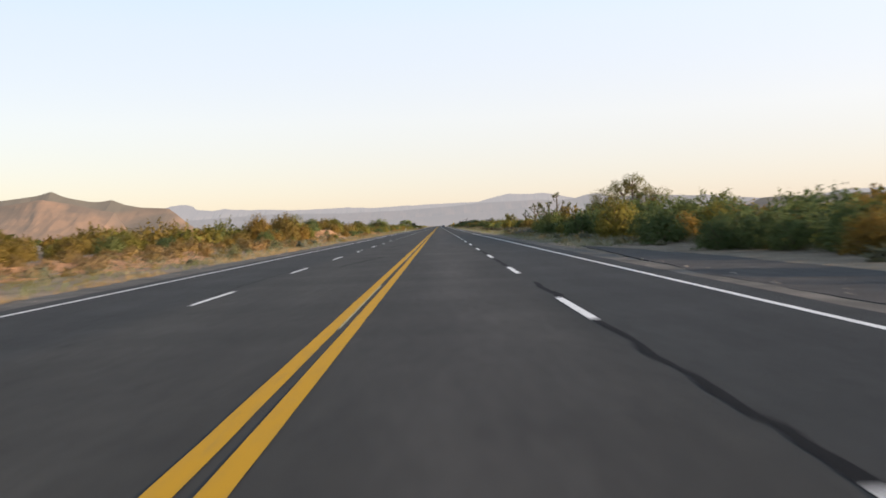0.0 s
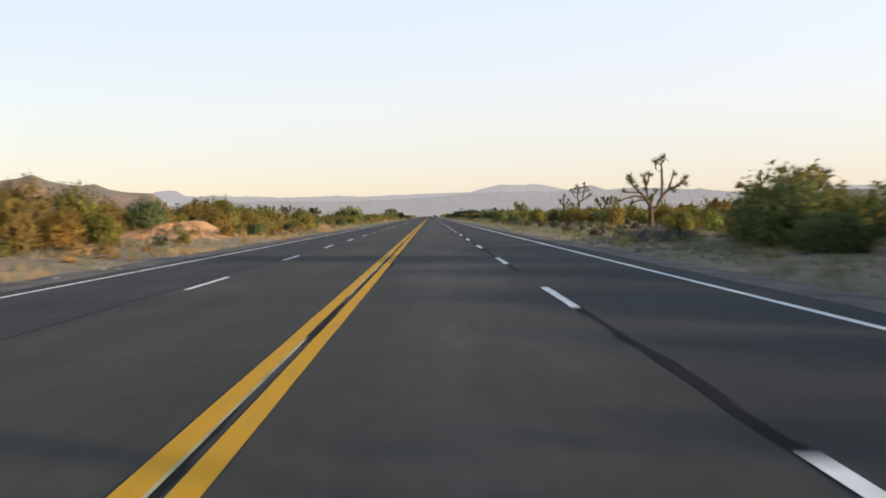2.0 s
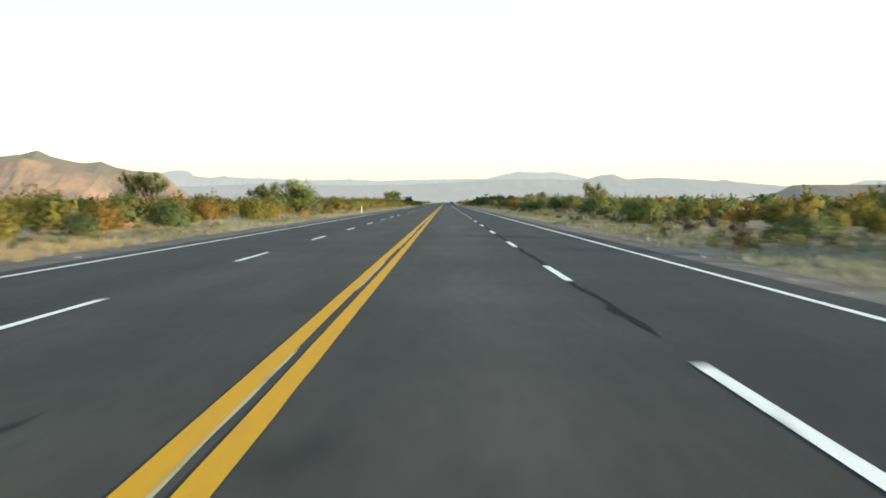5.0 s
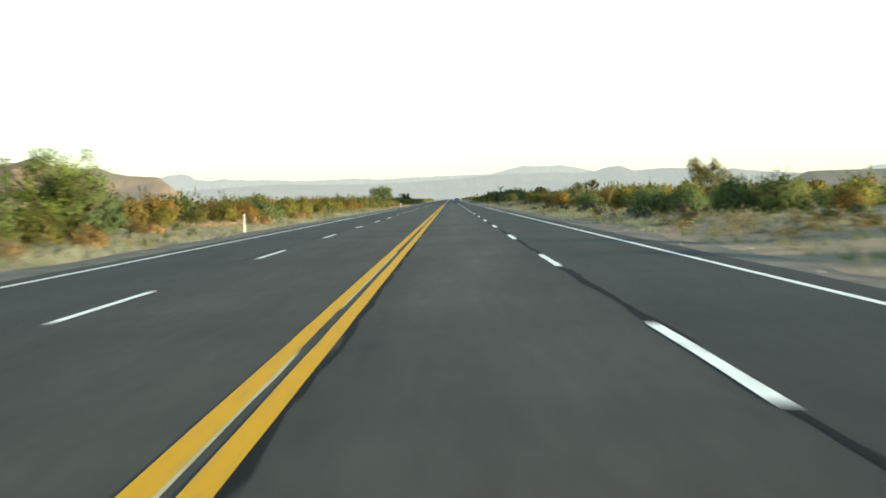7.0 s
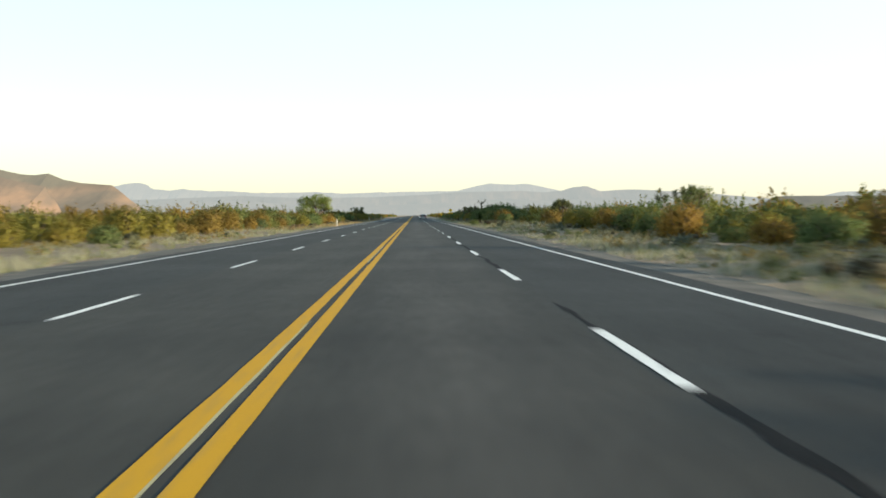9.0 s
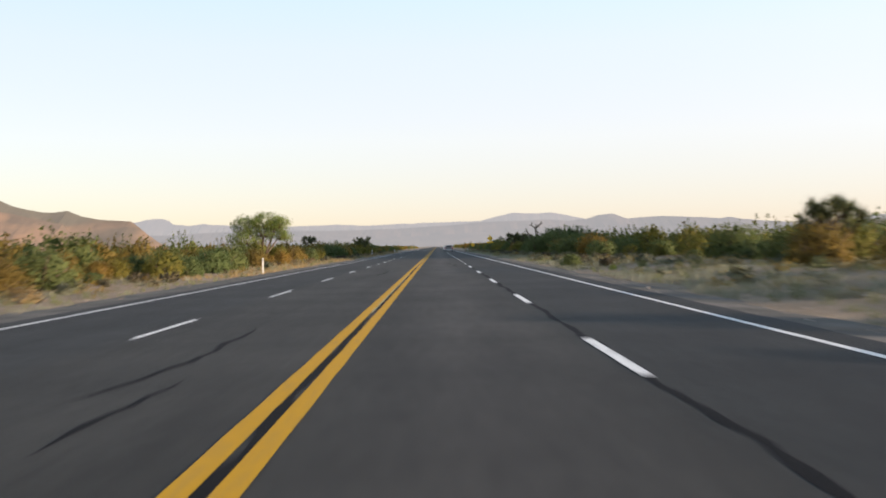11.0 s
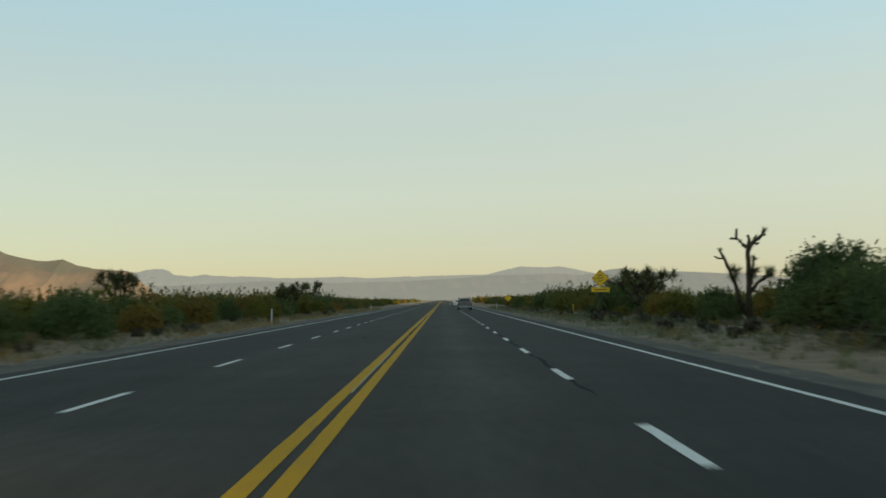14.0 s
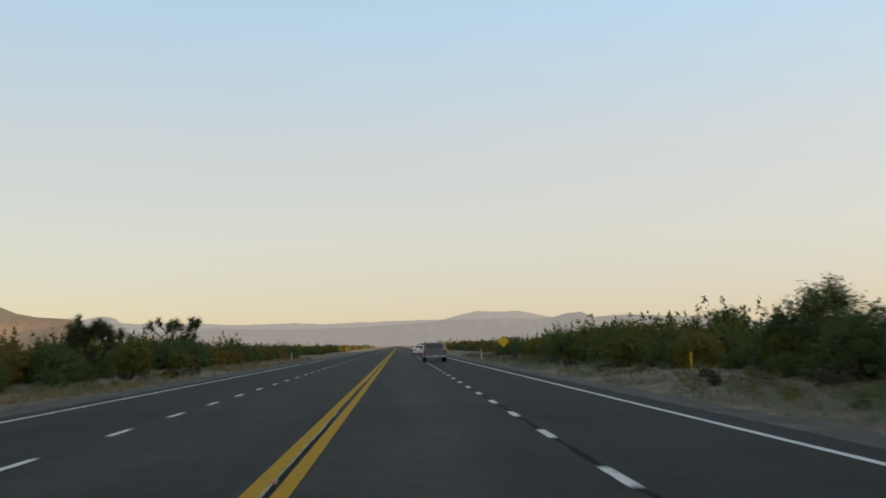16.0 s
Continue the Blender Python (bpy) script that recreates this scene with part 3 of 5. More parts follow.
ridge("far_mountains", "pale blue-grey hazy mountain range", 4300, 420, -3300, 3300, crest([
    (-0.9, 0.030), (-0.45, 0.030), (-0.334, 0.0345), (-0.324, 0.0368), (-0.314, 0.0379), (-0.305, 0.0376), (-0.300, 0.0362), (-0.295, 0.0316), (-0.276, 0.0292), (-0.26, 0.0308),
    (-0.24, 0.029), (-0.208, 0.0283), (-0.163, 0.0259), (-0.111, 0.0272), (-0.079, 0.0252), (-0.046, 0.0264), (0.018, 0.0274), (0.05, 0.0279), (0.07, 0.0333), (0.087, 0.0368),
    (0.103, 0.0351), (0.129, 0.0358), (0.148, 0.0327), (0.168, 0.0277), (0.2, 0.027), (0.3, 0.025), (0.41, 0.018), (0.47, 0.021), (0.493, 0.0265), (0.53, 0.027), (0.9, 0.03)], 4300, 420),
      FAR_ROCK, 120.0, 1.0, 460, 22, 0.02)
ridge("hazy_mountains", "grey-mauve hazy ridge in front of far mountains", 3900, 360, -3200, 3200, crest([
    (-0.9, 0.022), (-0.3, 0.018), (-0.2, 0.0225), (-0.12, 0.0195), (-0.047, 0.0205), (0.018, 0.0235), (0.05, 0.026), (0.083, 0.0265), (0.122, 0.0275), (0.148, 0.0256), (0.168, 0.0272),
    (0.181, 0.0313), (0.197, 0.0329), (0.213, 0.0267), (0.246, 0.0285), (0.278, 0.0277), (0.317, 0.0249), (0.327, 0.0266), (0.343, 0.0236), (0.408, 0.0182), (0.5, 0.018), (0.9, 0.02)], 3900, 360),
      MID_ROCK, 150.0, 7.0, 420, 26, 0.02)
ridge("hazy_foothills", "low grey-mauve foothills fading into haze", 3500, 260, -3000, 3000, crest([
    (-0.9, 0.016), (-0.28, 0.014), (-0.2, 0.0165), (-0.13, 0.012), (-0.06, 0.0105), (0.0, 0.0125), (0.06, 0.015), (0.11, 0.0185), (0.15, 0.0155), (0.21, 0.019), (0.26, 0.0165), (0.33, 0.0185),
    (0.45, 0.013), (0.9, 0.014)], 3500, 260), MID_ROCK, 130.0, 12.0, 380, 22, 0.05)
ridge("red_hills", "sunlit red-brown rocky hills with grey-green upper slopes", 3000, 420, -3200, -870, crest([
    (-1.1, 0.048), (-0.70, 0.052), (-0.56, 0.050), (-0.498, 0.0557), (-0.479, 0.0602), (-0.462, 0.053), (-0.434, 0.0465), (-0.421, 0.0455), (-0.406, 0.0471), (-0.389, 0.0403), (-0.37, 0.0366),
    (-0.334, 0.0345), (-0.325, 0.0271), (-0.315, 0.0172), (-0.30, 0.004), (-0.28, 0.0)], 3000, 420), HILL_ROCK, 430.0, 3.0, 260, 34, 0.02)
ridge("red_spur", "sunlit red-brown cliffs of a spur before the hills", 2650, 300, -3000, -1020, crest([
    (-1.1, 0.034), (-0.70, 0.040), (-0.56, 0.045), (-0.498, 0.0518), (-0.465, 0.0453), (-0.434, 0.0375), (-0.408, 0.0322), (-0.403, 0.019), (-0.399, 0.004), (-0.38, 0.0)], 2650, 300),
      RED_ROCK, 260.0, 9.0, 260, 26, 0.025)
ridge("dark_mesa", "dark flat-topped mesa with painted shade", 2500, 300, 900, 2600, crest([
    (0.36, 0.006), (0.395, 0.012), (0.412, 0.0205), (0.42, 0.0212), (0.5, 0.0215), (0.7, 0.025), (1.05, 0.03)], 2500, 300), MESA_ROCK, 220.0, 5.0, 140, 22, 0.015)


# ---- plants ----
def stems_and_leaves(rng, height, spread, lobes, leaves, size, low=0.3, twigs=14, reach=0.2):
    """Stems from one root into an uneven dome of small leaves, thick inside, with twigs that stand out of the top."""
    bulge = rng.normal(size=(lobes, 3))
    bulge[:, 2] = np.abs(bulge[:, 2]) * 0.9
    bulge /= np.linalg.norm(bulge, axis=1)[:, None]
    far = rng.uniform(0.62, 1.04, size=lobes)

    def ways(n):
        d = rng.normal(size=(n, 3))
        d[:, 2] = np.abs(d[:, 2]) + 0.05
        return d / np.linalg.norm(d, axis=1)[:, None]

    def placed(d, k):
        """Points at that share of the way from the root to the dome."""
        w = np.exp(11 * (d @ bulge.T))
        full = d / ((np.abs(d) ** 2.7).sum(axis=1) ** (1 / 2.7))[:, None]
        p = full * np.array((spread, spread, height)) * ((w @ far) / w.sum(axis=1) * k)[:, None]
        waist = 1 - 1.7 * low * np.clip(1 - p[:, 2] / (0.45 * height), 0, 1)
        return p * np.stack([waist, waist, np.ones(len(p))], axis=1)

    n = leaves // 9
    d = ways(n)
    tip, foot = placed(d, 0.84 + 0.17 * rng.uniform(size=n) ** 1.3), placed(d, 0.58)
    t = rng.uniform(0.0, 1.0, size=(n, 9, 1)) ** 0.75  # small leaves along each sprig
    p = (foot[:, None] + (tip - foot)[:, None] * t + rng.normal(size=(n, 9, 3)) * 0.022 * height).reshape(-1, 3)
    n = max(60, leaves // 9)
    inner = placed(ways(n), 0.80 * rng.uniform(size=n) ** 0.45)
    tubes = Tubes()
    for q in placed(ways(7), 0.75):
        q = q + np.array((0, 0, 0.05 * height))
        tubes.add([(0, 0, -0.03), q * np.array((0.4, 0.4, 0.55)) + rng.normal(size=3) * 0.02, q], [0.022 * height, 0.015 * height, 0.007 * height], 3)
    whips = []
    d = ways(max(1, twigs))
    d[:, 2] += 0.5
    d /= np.linalg.norm(d, axis=1)[:, None]
    for a, way in zip(placed(d, 0.9), d):
        b = a + (way + np.array((0, 0, 0.6))) * reach * rng.uniform(0.3, 1.0)
        tubes.add([a * 0.4, b], [0.006, 0.002], 3)
        whips.append(a + (b - a) * rng.uniform(-0.3, 1.0, size=(14, 1)) + rng.normal(size=(14, 3)) * 0.02)
    p = np.concatenate([p] + whips)
    p, inner = p[p[:, 2] > 0.01], inner[inner[:, 2] > 0.05]
    return tubes, np.concatenate([leaves_at(rng, inner, size * 3.4, size * 2.6), leaves_at(rng, p, size, size * 0.62)])


def welded(name, tris, mat):
    """Triangles as one mesh, with those that meet sharing their corners."""
    flat = np.round(np.asarray(tris).reshape(-1, 3), 5)
    verts, index = np.unique(flat, axis=0, return_inverse=True)
    index = index.reshape(-1, 3)
    good = (index[:, 0] != index[:, 1]) & (index[:, 1] != index[:, 2]) & (index[:, 0] != index[:, 2])
    me = raw_mesh(name, verts.tolist(), index[good].tolist(), mat)
    out = verts - np.array((0, 0, 0.25))
    out /= np.linalg.norm(out, axis=1)[:, None] + 1e-9
    return soften(me, out + np.array((0, 0, 0.25)))


def bush(name, seed, leaf, label, category, **shape):
    """One bush 1 m high, as a thing with stems and foliage."""
    rng = np.random.default_rng(seed)
    tubes, quads = stems_and_leaves(rng, **shape)
    if category == "shrub":
        return tagged(new(name, welded(name, quads, leaf)), label, category)
    root = new(name)
    part("trunk", tubes.mesh("trunk", BARK), root)
    part("foliage", welded("foliage", quads, leaf), root)
    return tagged(root, label, category)


# one of each, 1 m high; the second of each pair is for bushes in the back rows
CREO = dict(height=1.0, spread=0.66, lobes=16, leaves=3300, size=0.038, low=0.15, twigs=12, reach=0.08)
MESQ = dict(height=1.0, spread=0.78, lobes=16, leaves=3700, size=0.037, low=0.04, twigs=5, reach=0.05)
RUSS = dict(height=1.0, spread=0.70, lobes=18, leaves=3300, size=0.037, low=0.04, twigs=10, reach=0.07)
SAGE_S = dict(height=1.0, spread=0.55, lobes=7, leaves=260, size=0.10, low=0.1, twigs=6, reach=0.15)
LIGHTER = dict(leaves=860, size=0.056, twigs=3, reach=0.03)


def kind(name, seed, leaf, label, shape, n):
    return [bush(name, seed + i, leaf, label, "bush", **shape) for i in range(n)], [bush(name, seed + 5 + i, leaf, label, "bush", **{**shape, **LIGHTER}) for i in range(3)]


KINDS = {
    "creosote": kind("creosote_bush", 10, CREOSOTE, "yellow-green creosote bush with thin upright stems", CREO, 4),
    "mesquite": kind("mesquite_bush", 20, MESQUITE, "dense green mesquite bush reaching the ground", MESQ, 4),
    "russet": kind("dry_bush", 30, RUSSET, "dry russet and olive desert bush", RUSS, 4),
    "sage": ([bush("sagebrush", 40 + i, SAGE, "low grey-green sagebrush on sandy soil", "shrub", **SAGE_S) for i in range(3)], []),
}
GROUPS = {"creosote": "creosote bushes beside the highway", "mesquite": "mesquite bushes beside the highway", "russet": "dry bushes beside the highway", "sage": "sagebrush along the shoulder"}
WAITING = {}
for k, pair in KINDS.items():
    for row, protos in enumerate(pair):
        WAITING[k, row] = list(protos)
        for ob in protos:
            tagged(ob, group=GROUPS[k])
COUNT = {k: 0 for k in KINDS}
REST = {k: [] for k in KINDS}


def plant(k, x, y, height, wide=1.0, row=0):
    """Sets one bush of that kind, height metres high; the built ones are used first, then copies."""
    if COUNT[k] >= 292:
        REST[k].append((x, y, height))
        return
    turn = Euler([radians(random.uniform(-5, 5)), radians(random.uniform(-5, 5)), radians(random.uniform(0, 360))])
    m = Matrix.LocRotScale((x, y, land(x, y) - 0.04), turn, (height * wide, height * wide, height))
    if WAITING[k, row]:
        WAITING[k, row].pop().matrix_basis = m
    else:
        ob = random.choice(KINDS[k][row])
        copy_thing(ob, m @ Matrix.Diagonal((1 / ob.scale[0], 1 / ob.scale[1], 1 / ob.scale[2], 1)))
    COUNT[k] += 1


def choose(weights):
    r = random.uniform(0, sum(weights.values()))
    for k, w in weights.items():
        r -= w
        if r <= 0:
            return k
    return k


# bushes that stand out
for k, x, y, h, w in (
        ("mesquite", 21.7, 90, 4.6, 0.95), ("mesquite", 18.5, 85, 4.0, 1.1), ("mesquite", 14.4, 103, 3.4, 0.9), ("mesquite", 19.0, 62, 3.2, 1.1),
        ("creosote", -21.0, 127, 3.4, 0.8), ("russet", -18.2, 111, 4.1, 0.8), ("russet", -19.6, 116, 4.6, 0.75), ("creosote", -19.0, 121, 4.0, 0.8), ("russet", -20.5, 107, 4.2, 0.8), ("russet", -16.6, 114, 2.6, 0.9), ("creosote", -16.4, 119.5, 2.4, 0.9), ("russet", -21.0, 131, 3.4, 0.9), ("russet", -22.5, 137, 3.6, 0.85), ("russet", -19.5, 150.5, 3.6, 0.8), ("creosote", -21.2, 156, 4.2, 0.75), ("russet", -23.0, 160, 4.2, 0.8), ("creosote", -17.2, 157, 3.2, 0.85), ("creosote", -18.0, 152, 3.9, 0.75), ("creosote", -16.5, 149, 3.3, 0.8), ("creosote", -18.5, 203, 3.2, 0.8), ("russet", -13.0, 133.5, 1.1, 1.1), ("creosote", -13.2, 123.5, 0.8, 1.1), ("mesquite", -12.6, 142, 1.5, 1.1), ("mesquite", -13.6, 166, 1.4, 1.3), ("creosote", -15.7, 145.6, 3.6, 0.9), ("russet", -17.1, 147.6, 3.6, 0.9), ("russet", -14.7, 148.0, 3.0, 0.9), ("russet", -18.6, 144.5, 3.0, 0.9), ("mesquite", 18.4, 405, 2.5, 1.3), ("mesquite", 20.6, 403, 2.6, 1.3), ("mesquite", 22.2, 407, 2.7, 1.2), ("mesquite", 19.6, 410.5, 2.9, 1.1), ("russet", 16.2, 410, 0.9, 1.2), ("russet", 19.0, 172, 2.2, 1.2), ("russet", 20.5, 186, 2.3, 1.2), ("russet", 23.0, 150, 2.3, 1.2), ("russet", 18.0, 150, 1.9, 1.1), ("creosote", 22.0, 168, 2.9, 0.8),
        ("mesquite", 20.0, 526, 4.8, 1.0), ("mesquite", 22.8, 531, 5.4, 1.0), ("mesquite", 23.5, 522, 5.0, 1.0), ("mesquite", 18.0, 519, 3.4, 1.1), ("mesquite", 16.5, 314, 2.2, 1.1), ("creosote", 17.5, 268, 2.7, 0.9), ("mesquite", 16.0, 262, 2.2, 1.2),
        ("creosote", 14.5, 116, 1.6, 1.0), ("mesquite", -17.5, 290, 4.2, 1.0), ("mesquite", -20.5, 286, 3.8, 1.1),
        ("mesquite", 10.1, 442.6, 1.15, 1.1), ("creosote", -15.6, 325, 2.7, 0.95), ("mesquite", -17.0, 329, 2.5, 1.1), ("creosote", -15.0, 333, 2.4, 1.0), ("russet", -16.0, 319, 2.1, 1.1), ("creosote", -14.6, 341, 2.5, 0.9), ("creosote", 17.5, 131, 1.5, 1.0), ("mesquite", 15.5, 556, 2.9, 1.1), ("mesquite", 16.5, 563, 3.2, 1.0), ("mesquite", 15.4, 509, 3.3, 0.9), ("mesquite", 17.8, 508, 4.4, 0.85), ("mesquite", 20.6, 507, 4.0, 0.9), ("mesquite", 14.8, 235, 2.3, 1.1), ("mesquite", 15.3, 210, 1.3, 1.5), ("mesquite", 13.4, 207, 1.0, 1.5), ("creosote", 17.0, 197, 2.5, 0.95),
        ("mesquite", 20.0, 199, 2.6, 1.0), ("creosote", 21.8, 196, 2.9, 0.9), ("mesquite", 13.2, 297, 1.8, 1.1), ("mesquite", 15.0, 296, 1.9, 1.1), ("mesquite", 15.8, 290, 2.4, 0.9), ("mesquite", 17.6, 289, 2.6, 0.9),
        ("creosote", 15.2, 316, 2.3, 1.0), ("creosote", 17.0, 318, 2.5, 0.9), ("mesquite", 15.8, 336, 1.9, 1.3), ("russet", 18.0, 338, 2.4, 1.0), ("russet", 18.4, 425, 2.8, 0.9), ("russet", 21.2, 431, 3.0, 0.9)):
    plant(k, x, y, h, w)

# stretches of the roadside: from y, to y, nearest x, spacing, heights (front row, back rows), mix of kinds
RIGHT = [
    (0, 30, 17.0, 2.4, (2.0, 2.5), {"mesquite": 5, "creosote": 2, "russet": 2}),
    (30, 60, 15.2, 2.2, (2.1, 2.6), {"mesquite": 6, "russet": 1, "creosote": 3}),
    (60, 112, 15.0, 2.9, (2.6, 3.4), {"mesquite": 6, "russet": 1, "creosote": 2}),
    (112, 250, 21.0, 4.0, (1.7, 2.1), {"russet": 4, "creosote": 3, "mesquite": 3}),
    (250, 282, 19.0, 3.8, (1.6, 2.1), {"mesquite": 4, "creosote": 4, "russet": 1}),
    (282, 350, 20.0, 3.9, (1.7, 2.4), {"mesquite": 5, "creosote": 5, "russet": 1}),
    (350, 400, 17.5, 3.6, (2.1, 2.8), {"mesquite": 4, "creosote": 3, "russet": 2}),
    (400, 470, 22.0, 3.2, (2.5, 3.2), {"mesquite": 4, "creosote": 3, "russet": 1}),
    (470, 530, 18.0, 2.7, (2.5, 3.3), {"mesquite": 5, "creosote": 2, "russet": 1}),
    (530, 575, 15.5, 2.5, (1.9, 2.4), {"mesquite": 5, "creosote": 2, "russet": 1}),
    (575, 640, 15.5, 2.5, (2.7, 3.3), {"mesquite": 5, "creosote": 2, "russet": 1}),
    (640, 760, 16.0, 3.6, (2.0, 2.5), {"mesquite": 4, "creosote": 2, "russet": 2}),
]
# russet weighs more here: dry bushes, plus warm sunlight put into leaf colour
LEFT = [
    (0, 75, 22.0, 2.7, (1.9, 2.6), {"russet": 8, "creosote": 3, "mesquite": 1}),
    (75, 110, 18.0, 3.6, (1.9, 2.7), {"creosote": 3, "russet": 5, "mesquite": 1}),
    (110, 141, 19.0, 3.4, (2.1, 2.9), {"creosote": 4, "mesquite": 1, "russet": 6}),
    (141, 182, 14.8, 3.0, (2.5, 3.3), {"creosote": 5, "mesquite": 1, "russet": 5}),
    (182, 260, 15.2, 3.6, (1.8, 2.4), {"creosote": 5, "mesquite": 2, "russet": 4}),
    (260, 300, 16.5, 3.2, (1.7, 2.2), {"creosote": 3, "mesquite": 1, "russet": 7}),
    (300, 400, 15.5, 3.4, (1.9, 2.5), {"creosote": 4, "mesquite": 2, "russet": 5}),
    (400, 540, 14.5, 2.6, (2.0, 2.6), {"russet": 4, "mesquite": 5, "creosote": 2}),
    (540, 640, 14.5, 2.4, (2.2, 2.8), {"mesquite": 6, "creosote": 2, "russet": 3}),
    (640, 760, 15.0, 3.6, (1.9, 2.3), {"mesquite": 4, "creosote": 3, "russet": 2}),
]
random.seed(11)
for row in range(4):
    for side, table in ((1, RIGHT), (-1, LEFT)):
        for y0, y1, near, step, (front, back), mixed in table:
            y = y0 + random.uniform(0, step)
            while y < y1:
                h = (front if row == 0 else back) * random.choice((random.uniform(0.4, 0.75), random.uniform(0.75, 1.1), random.uniform(0.9, 1.3)))
                plant(choose(mixed), side * (near + row * 3.6 + random.uniform(-1.2, 1.6)), y, h, random.uniform(0.9, 1.25), 1 if row or y > 600 else 0)
                y += step * random.uniform(0.6, 1.5) * (1.2 if row else 1.0)

# low sage on the verges
for i in range(290):
    side = random.choice((-1, 1, 1))
    y = random.uniform(0, 640)
    near = 10.6 if side > 0 else 10.8
    x = side * random.uniform(near, near + 8)
    if side > 0 and y < 52 and x < 13.5:
        continue
    plant("sage", x, y, random.uniform(0.3, 0.75), random.uniform(1.2, 1.8))

# dead grey brush in a hollow of the verge, and a few fresh green plants
random.seed(21)
GREY_TWIGS = leaf_mat("dead_twigs", (0.085, 0.09, 0.092), (0.125, 0.13, 0.132), (0.18, 0.18, 0.175), 0.1)
FRESH = leaf_mat("fresh_leaves", (0.11, 0.15, 0.02), (0.18, 0.22, 0.035), (0.27, 0.29, 0.06))
first = bush("dead_brush", 51, GREY_TWIGS, "low tangle of dead grey brush", "shrub", **{**SAGE_S, "lobes": 5, "spread": 0.9, "leaves": 700, "size": 0.06, "twigs": 24, "reach": 0.3})
tagged(first, group="dead brush on the verge")
for i, (x, y) in enumerate(((11.6, 113.0), (12.6, 112.0), (13.6, 113.5), (12.2, 115.4), (13.5, 116.6), (14.6, 115.0), (12.9, 118.6), (13.9, 119.8), (13.1, 122.2), (14.6, 122.6), (15.0, 118.4))):
    h = random.uniform(0.45, 0.75)
    m = Matrix.LocRotScale((x, y, land(x, y) - 0.03), Euler((0, 0, random.uniform(0, 6))), (h * 1.5, h * 1.5, h))
    if i == 0:
        first.matrix_basis = m
    else:
        copy_thing(first, m @ Matrix.Diagonal((1 / first.scale[0], 1 / first.scale[1], 1 / first.scale[2], 1)))


def scatter(name, seed, leaf, label, group, count, heights, zones, **shape):
    """Shrubs strewn over stretches of the verge: side, nearest x, farthest x, from y, to y."""
    ob = bush(name, seed, leaf, label, "shrub", **{**SAGE_S, **shape})
    tagged(ob, group=group)
    for i in range(count):
        side, x0, x1, y0, y1 = zones[i % len(zones)]
        x, y, h, w = side * random.uniform(x0, x1), random.uniform(y0, y1), random.uniform(*heights), random.uniform(0.9, 1.6)
        m = Matrix.LocRotScale((x, y, land(x, y) - 0.03), Euler((0, 0, random.uniform(0, 6))), (h * w, h * w, h))
        if i == 0:
            ob.matrix_basis = m
        else:
            copy_thing(ob, m @ Matrix.Diagonal((1 / ob.scale[0], 1 / ob.scale[1], 1 / ob.scale[2], 1)))


TAN = leaf_mat("dry_tan_twigs", (0.15, 0.10, 0.045), (0.23, 0.155, 0.075), (0.32, 0.22, 0.12), 0.25)
scatter("tan_shrub", 61, TAN, "low dry tan-orange shrub on bare earth", "dry tan shrubs on the verge", 70, (0.35, 0.9),
        ((-1, 12.5, 20, 14, 80), (-1, 12.5, 17, 30, 95), (-1, 11.5, 15, 100, 210), (-1, 11, 14.5, 400, 600)), lobes=4, spread=0.7, leaves=520, size=0.065, twigs=16, reach=0.2)
scatter("straw_shrub", 62, WEED, "low pale green-straw shrub among dry grass", "pale shrubs on the verge", 110, (0.25, 0.65),
        ((1, 10, 16, 120, 250), (1, 10, 16, 250, 380), (1, 10, 17, 380, 520), (1, 10.5, 15, 520, 620), (-1, 10.5, 15, 200, 400)), lobes=4, spread=0.75, leaves=480, size=0.07, twigs=12, reach=0.2)
BROWN = leaf_mat("dry_brown_twigs", (0.045, 0.040, 0.026), (0.075, 0.064, 0.040), (0.12, 0.098, 0.06), 0.15)
# the brush at y 135 to 200 is added to darken the verge like shade
scatter("brown_brush", 63, BROWN, "low dark brown brush on the sandy verge", "dark brush on the verge", 270, (0.28, 0.75),
        ((1, 10.6, 17, 420, 640), (1, 10.6, 15, 440, 600), (1, 11.5, 19, 120, 260), (1, 11, 17, 135, 200), (1, 11, 18, 270, 400), (-1, 11, 15, 420, 600)), lobes=6, spread=0.62, leaves=420, size=0.08, twigs=10, reach=0.15)
GOLD = leaf_mat("golden_twigs", (0.16, 0.105, 0.035), (0.25, 0.165, 0.06), (0.33, 0.23, 0.095), 0.35)
scatter("golden_shrub", 64, GOLD, "low rounded golden-straw shrub on pale sand", "golden shrubs on the sand", 64, (0.5, 1.05),
        ((-1, 12, 19, 48, 100), (-1, 13, 21, 30, 80), (-1, 12, 15, 100, 190), (-1, 11.5, 14.5, 250, 330)), lobes=9, spread=0.75, leaves=700, size=0.06, twigs=12, reach=0.1)
GREEN_GREY = leaf_mat("pale_olive_leaves", (0.10, 0.105, 0.045), (0.155, 0.155, 0.07), (0.215, 0.205, 0.10), 0.3)
ROUNDED = {**SAGE_S, "lobes": 9, "spread": 0.7, "leaves": 800, "size": 0.06, "twigs": 12, "reach": 0.1}
MOUNDS = {"golden_shrub": (GOLD, "round golden-orange shrub on pale sand"), "olive_shrub": (GREEN_GREY, "round pale olive shrub on pale sand")}
SHARED = {}
